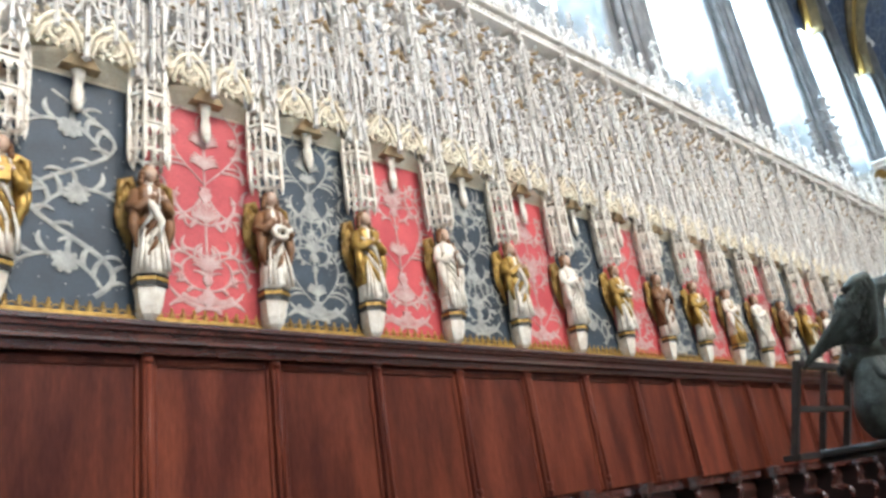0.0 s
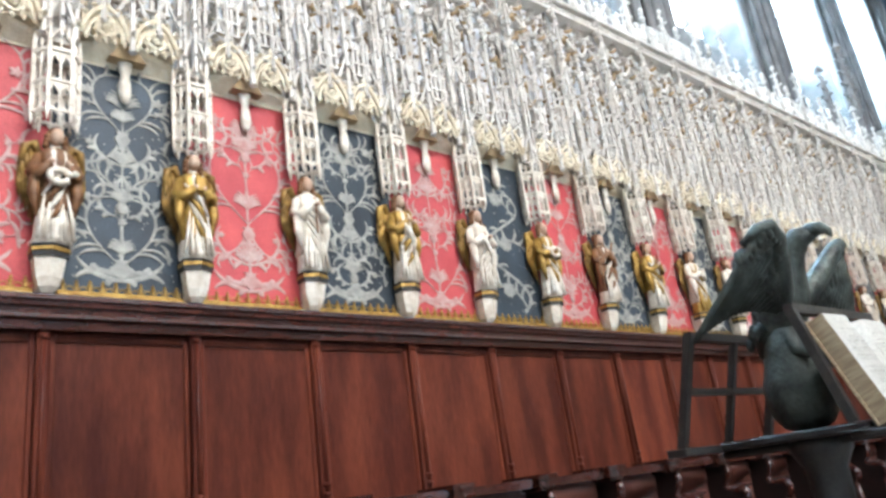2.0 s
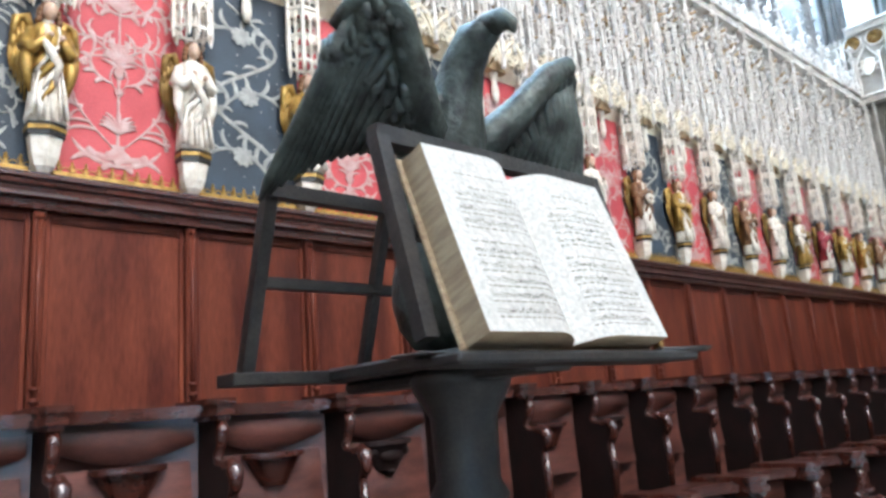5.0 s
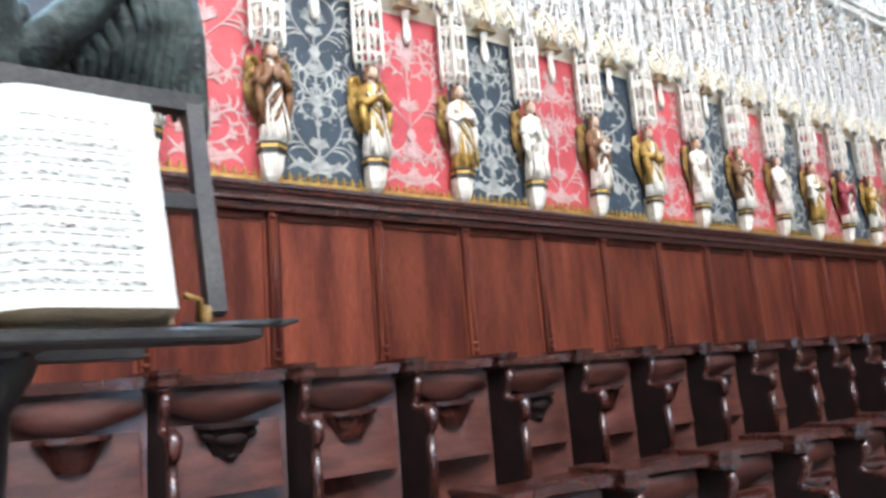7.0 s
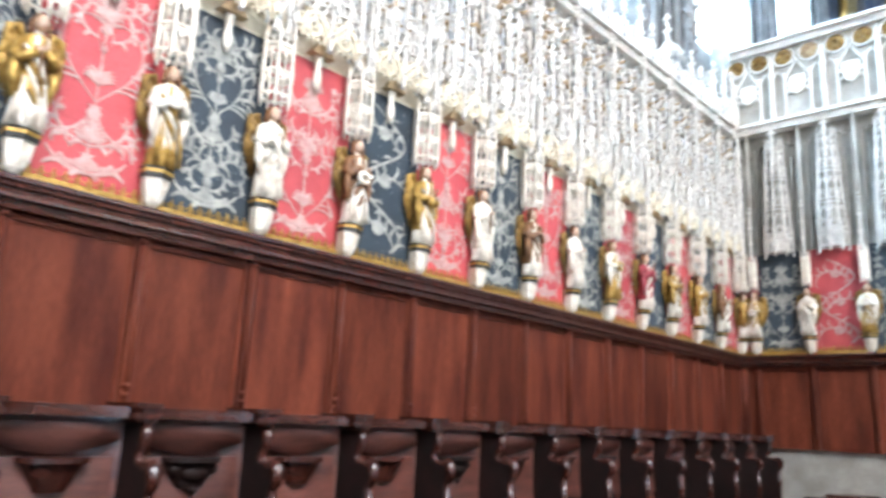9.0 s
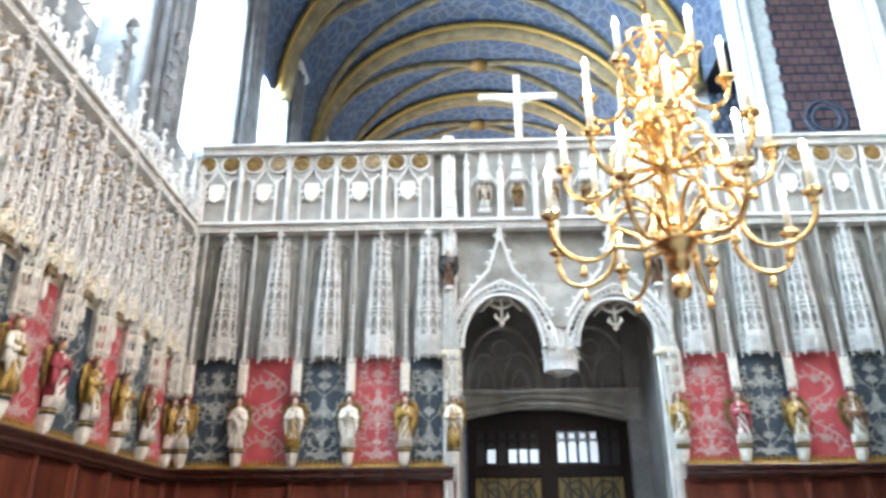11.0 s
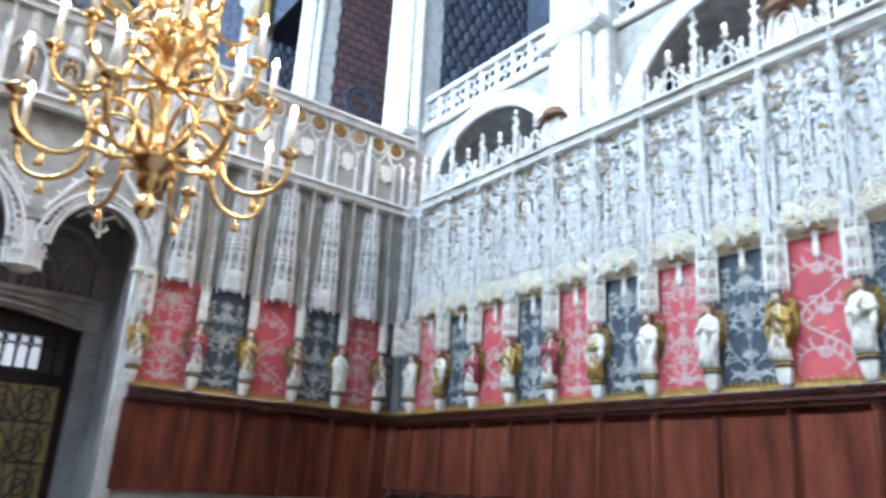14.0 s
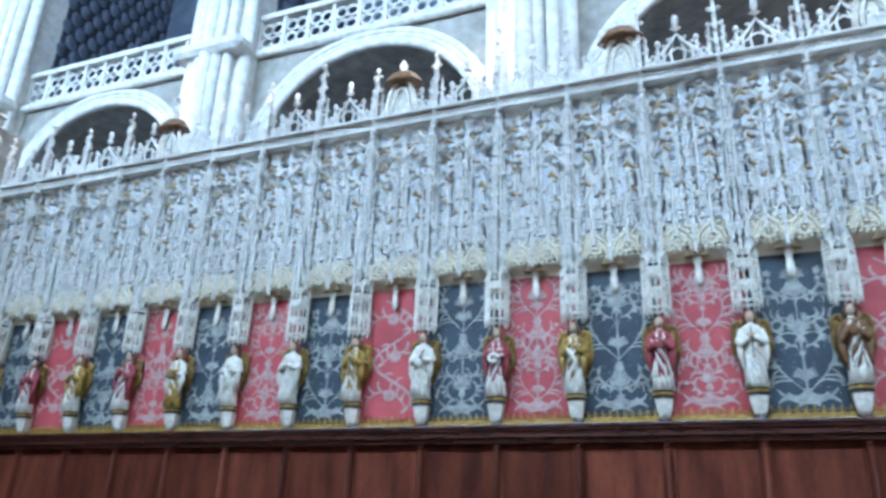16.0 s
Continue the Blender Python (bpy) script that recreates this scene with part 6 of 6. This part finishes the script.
# book: tilted against the front desk
LEAN_M = Matrix.Translation((4.83, 1.085, 1.432)) @ Matrix.Rotation(radians(-20), 4, "X")
book = thing("open_book", "large old choir book lying open with staves of chant", "book", at=LEAN_M)
BW, BH = 0.325, 0.465
cov = Shape().box(-BW - 0.012, BW + 0.012, 0.0, 0.012, 0, BH + 0.01, 0, 0.003)
part("cover", cov, PAGE_EDGE, book, "worn brown leather cover")
for sx, th in ((-1, 0.068), (1, 0.058)):
    n = 14
    prof = []
    for i in range(n + 1):
        t_ = i / n
        prof.append((sx * BW * t_, -th * (math.sin(min(1, t_ * 2.6) * math.pi / 2) ** 0.8) * (1 - 0.12 * t_) - 0.012))
    blk = Shape()
    v = [(x, y, 0.002) for x, y in prof] + [(x, y, BH) for x, y in prof] + [(x, 0.0, 0.002) for x, y in prof] + [(x, 0.0, BH) for x, y in prof]
    k = n + 1
    blk.add(v, [(i, i + 1, k + i + 1, k + i) for i in range(n)], 0, True)
    blk.add(v, [(2 * k + i, 2 * k + i + 1, i + 1, i) for i in range(n)] + [(k + i, k + i + 1, 3 * k + i + 1, 3 * k + i) for i in range(n)] + [(n, k + n, 3 * k + n, 2 * k + n)], 1)
    pg = part("page_block", blk, [PAPER, PAGE_EDGE], book, "cream printed page over a thick block of leaves")
    # lines of chant: staves with note strokes, too small to read
    rng = random.Random(40 + sx)
    ink = Shape()

    def page_y(x):
        t_ = abs(x) / BW
        return -th * (math.sin(min(1, t_ * 2.6) * math.pi / 2) ** 0.8) * (1 - 0.12 * t_) - 0.0128

    for row in range(11):
        z = BH - 0.06 - row * 0.036
        x0, x1 = sx * 0.055, sx * (BW - 0.045)
        if row < 2:
            x0, x1 = sx * 0.09, sx * (BW - rng.uniform(0.06, 0.10))
        a, b = min(x0, x1), max(x0, x1)
        segs = 10
        if row >= 2 and row not in (5,):
            for d in (0, 0.0035, 0.007):
                for i in range(segs):
                    xa, xb = a + (b - a) * i / segs, a + (b - a) * (i + 1) / segs
                    ink.add([(xa, page_y(xa), z + d), (xb, page_y(xb), z + d), (xb, page_y(xb), z + d + 0.0007), (xa, page_y(xa), z + d + 0.0007)], [(0, 1, 2, 3)])
            for i in range(16):
                x = rng.uniform(a, b)
                zz = z + rng.uniform(-0.002, 0.010)
                wd = rng.uniform(0.003, 0.009)
                ink.add([(x, page_y(x) - 0.0004, zz), (x + wd, page_y(x + wd) - 0.0004, zz + rng.uniform(-0.002, 0.001)), (x + wd, page_y(x + wd) - 0.0004, zz + 0.003), (x, page_y(x) - 0.0004, zz + 0.0026)], [(0, 1, 2, 3)])
        x = a
        while x < b - 0.015:
            wd = rng.uniform(0.008, 0.022)
            ink.add([(x, page_y(x), z - 0.012), (x + wd, page_y(x + wd), z - 0.012), (x + wd, page_y(x + wd), z - 0.0095), (x, page_y(x), z - 0.0095)], [(0, 1, 2, 3)])
            x += wd + rng.uniform(0.004, 0.009)
    part("chant_lines", ink, INK, pg, "rows of faded notes and text")


# ---- brass chandelier ----
CX, CY = 9.93, -0.99
ch = thing("chandelier", "large polished brass chandelier with three tiers of lit candles", "chandelier", at=pose(CX, CY, 0))
st = Shape()
st.lathe([(0.002, 2.46), (0.010, 2.47), (0.032, 2.485), (0.044, 2.52), (0.032, 2.555), (0.016, 2.575), (0.045, 2.60), (0.050, 2.64), (0.060, 2.68), (0.085, 2.70), (0.090, 2.74), (0.06, 2.76), (0.028, 2.78), (0.022, 2.85), (0.036, 2.88), (0.020, 2.91), (0.030, 2.97), (0.022, 3.03), (0.055, 3.05), (0.058, 3.08), (0.03, 3.10), (0.024, 3.15), (0.05, 3.19), (0.095, 3.23), (0.112, 3.29), (0.108, 3.35), (0.09, 3.375), (0.098, 3.39), (0.098, 3.41), (0.045, 3.44), (0.025, 3.48), (0.03, 3.55), (0.022, 3.62), (0.035, 3.66), (0.018, 3.72), (0.032, 3.78), (0.012, 3.82), (0.02, 3.86), (0.006, 3.9)], 20)
part("stem", st, BRASS, ch, "turned brass stem with a large bulb")
part("chain", Shape().tube([(0, 0, 3.88), (0, 0, 32.3)], 0.008, 6), BRASS, ch)


def candle_arm(r, zc, z_hub):
    """A rod from the hub, a deep U up to the drip pan, an arched scroll above and a bell drop below."""
    a = Shape()
    q = r * 0.25
    zm = zc - 0.055
    u = [(r * 0.75 + q * math.cos(radians(d)), 0, zm + q * math.sin(radians(d)) * 0.95) for d in range(180, 361, 12)]
    a.tube([(0.03, 0, z_hub), (r * 0.3, 0, z_hub - 0.004), (r * 0.5, 0, zm + 0.03)] + u + [(r, 0, zc - 0.02), (r, 0, zc)], 0.0120, 8)
    arch = []
    for k in range(15):
        d = radians(180 - 14 * k)
        arch.append((r * 0.33 + r * 0.19 * math.cos(d), 0, z_hub + 0.055 + r * 0.24 * math.sin(d)))
    a.tube([(r * 0.10, 0, z_hub + 0.01)] + arch + [(r * 0.50, 0, zm + 0.02)], 0.0105, 7)
    a.ball((r * 0.5, 0, zm + 0.015), 0.017, 8, 6)
    zb = zm - q * 0.95
    a.lathe([(0.004, zb), (0.007, zb - 0.018), (0.010, zb - 0.022), (0.012, zb - 0.035), (0.020, zb - 0.058), (0.017, zb - 0.064), (0.004, zb - 0.072)], 8, r * 0.77, 0)
    a.lathe([(0.010, zc - 0.055), (0.020, zc - 0.035), (0.013, zc - 0.018), (0.034, zc - 0.004), (0.044, zc + 0.008), (0.034, zc + 0.004), (0.014, zc + 0.006), (0.016, zc + 0.03), (0.010, zc + 0.032)], 12, r, 0)
    return a


for tier, (n, r, zc, zh, off, hc) in enumerate(((8, 0.535, 2.79, 2.73, 12, 0.18), (8, 0.43, 3.10, 3.065, 34, 0.18), (6, 0.30, 3.46, 3.43, 17, 0.18))):
    arm_mesh = candle_arm(r, zc, zh).mesh("arm", [BRASS])
    wax = Shape().lathe([(0.015, zc + 0.03), (0.014, zc + hc)], 8, r, 0).mesh("candle", [CANDLE])
    flame = Shape().lathe([(0.004, zc + hc), (0.012, zc + hc + 0.014), (0.009, zc + hc + 0.03), (0.001, zc + hc + 0.055)], 8, r, 0).mesh("flame", [FLAME])
    for k in range(n):
        arm = part("arm", arm_mesh, None, ch, at=pose(0, 0, 0, 0, 0, off + 360 * k / n))
        cd = part("candle", wax, None, arm, "white candle")
        part("flame", flame, None, arm, "lit candle bulb")
top = Shape()
for k in range(6):
    a = radians(60 * k + 10)
    pts = []
    for i in range(15):
        q = i / 14
        rr = 0.03 + 0.13 * math.sin(math.pi * q) ** 0.8
        pts.append((rr * math.cos(a), rr * math.sin(a), 3.58 + 0.20 * q))
    top.tube(pts, 0.010, 6)
    for i in (3, 5, 7, 9, 11):
        top.ball((pts[i][0] * 1.08, pts[i][1] * 1.08, pts[i][2]), 0.008, 5, 4)
part("crown", top, BRASS, ch, "crown of beaded brass scrolls")


# small gabled niches that stand on the south screen
for x in (13.3, 10.1, 7.7, 5.5):
    t = thing("crest_niche", "small white gabled niche with brown hood on the screen", "niche", "niches on the choir screen", SOUTH(x))
    s = Shape()
    s.tube(pointed(0.34, 5.87, 0.46, 7, -0.02, 0), 0.03, 5)
    s.tube(pointed(0.22, 5.87, 0.34, 7, -0.02, 0), 0.024, 5)
    s.box(-0.10, 0.10, 0.0, 0.05, 5.87, 6.22)
    part("gable", s, WHITE, t)
    part("hood", Shape().plan([(0.24 * math.cos(radians(a)), 0.16 * math.sin(radians(a))) for a in range(0, 360, 45)], 6.28, 6.40, 0, 0.6), ROBE_BROWN, t, "brown painted hood")
    part("knob", Shape().lathe([(0.05, 6.38), (0.03, 6.45), (0.05, 6.52), (0.01, 6.60)], 8), STONE, t)
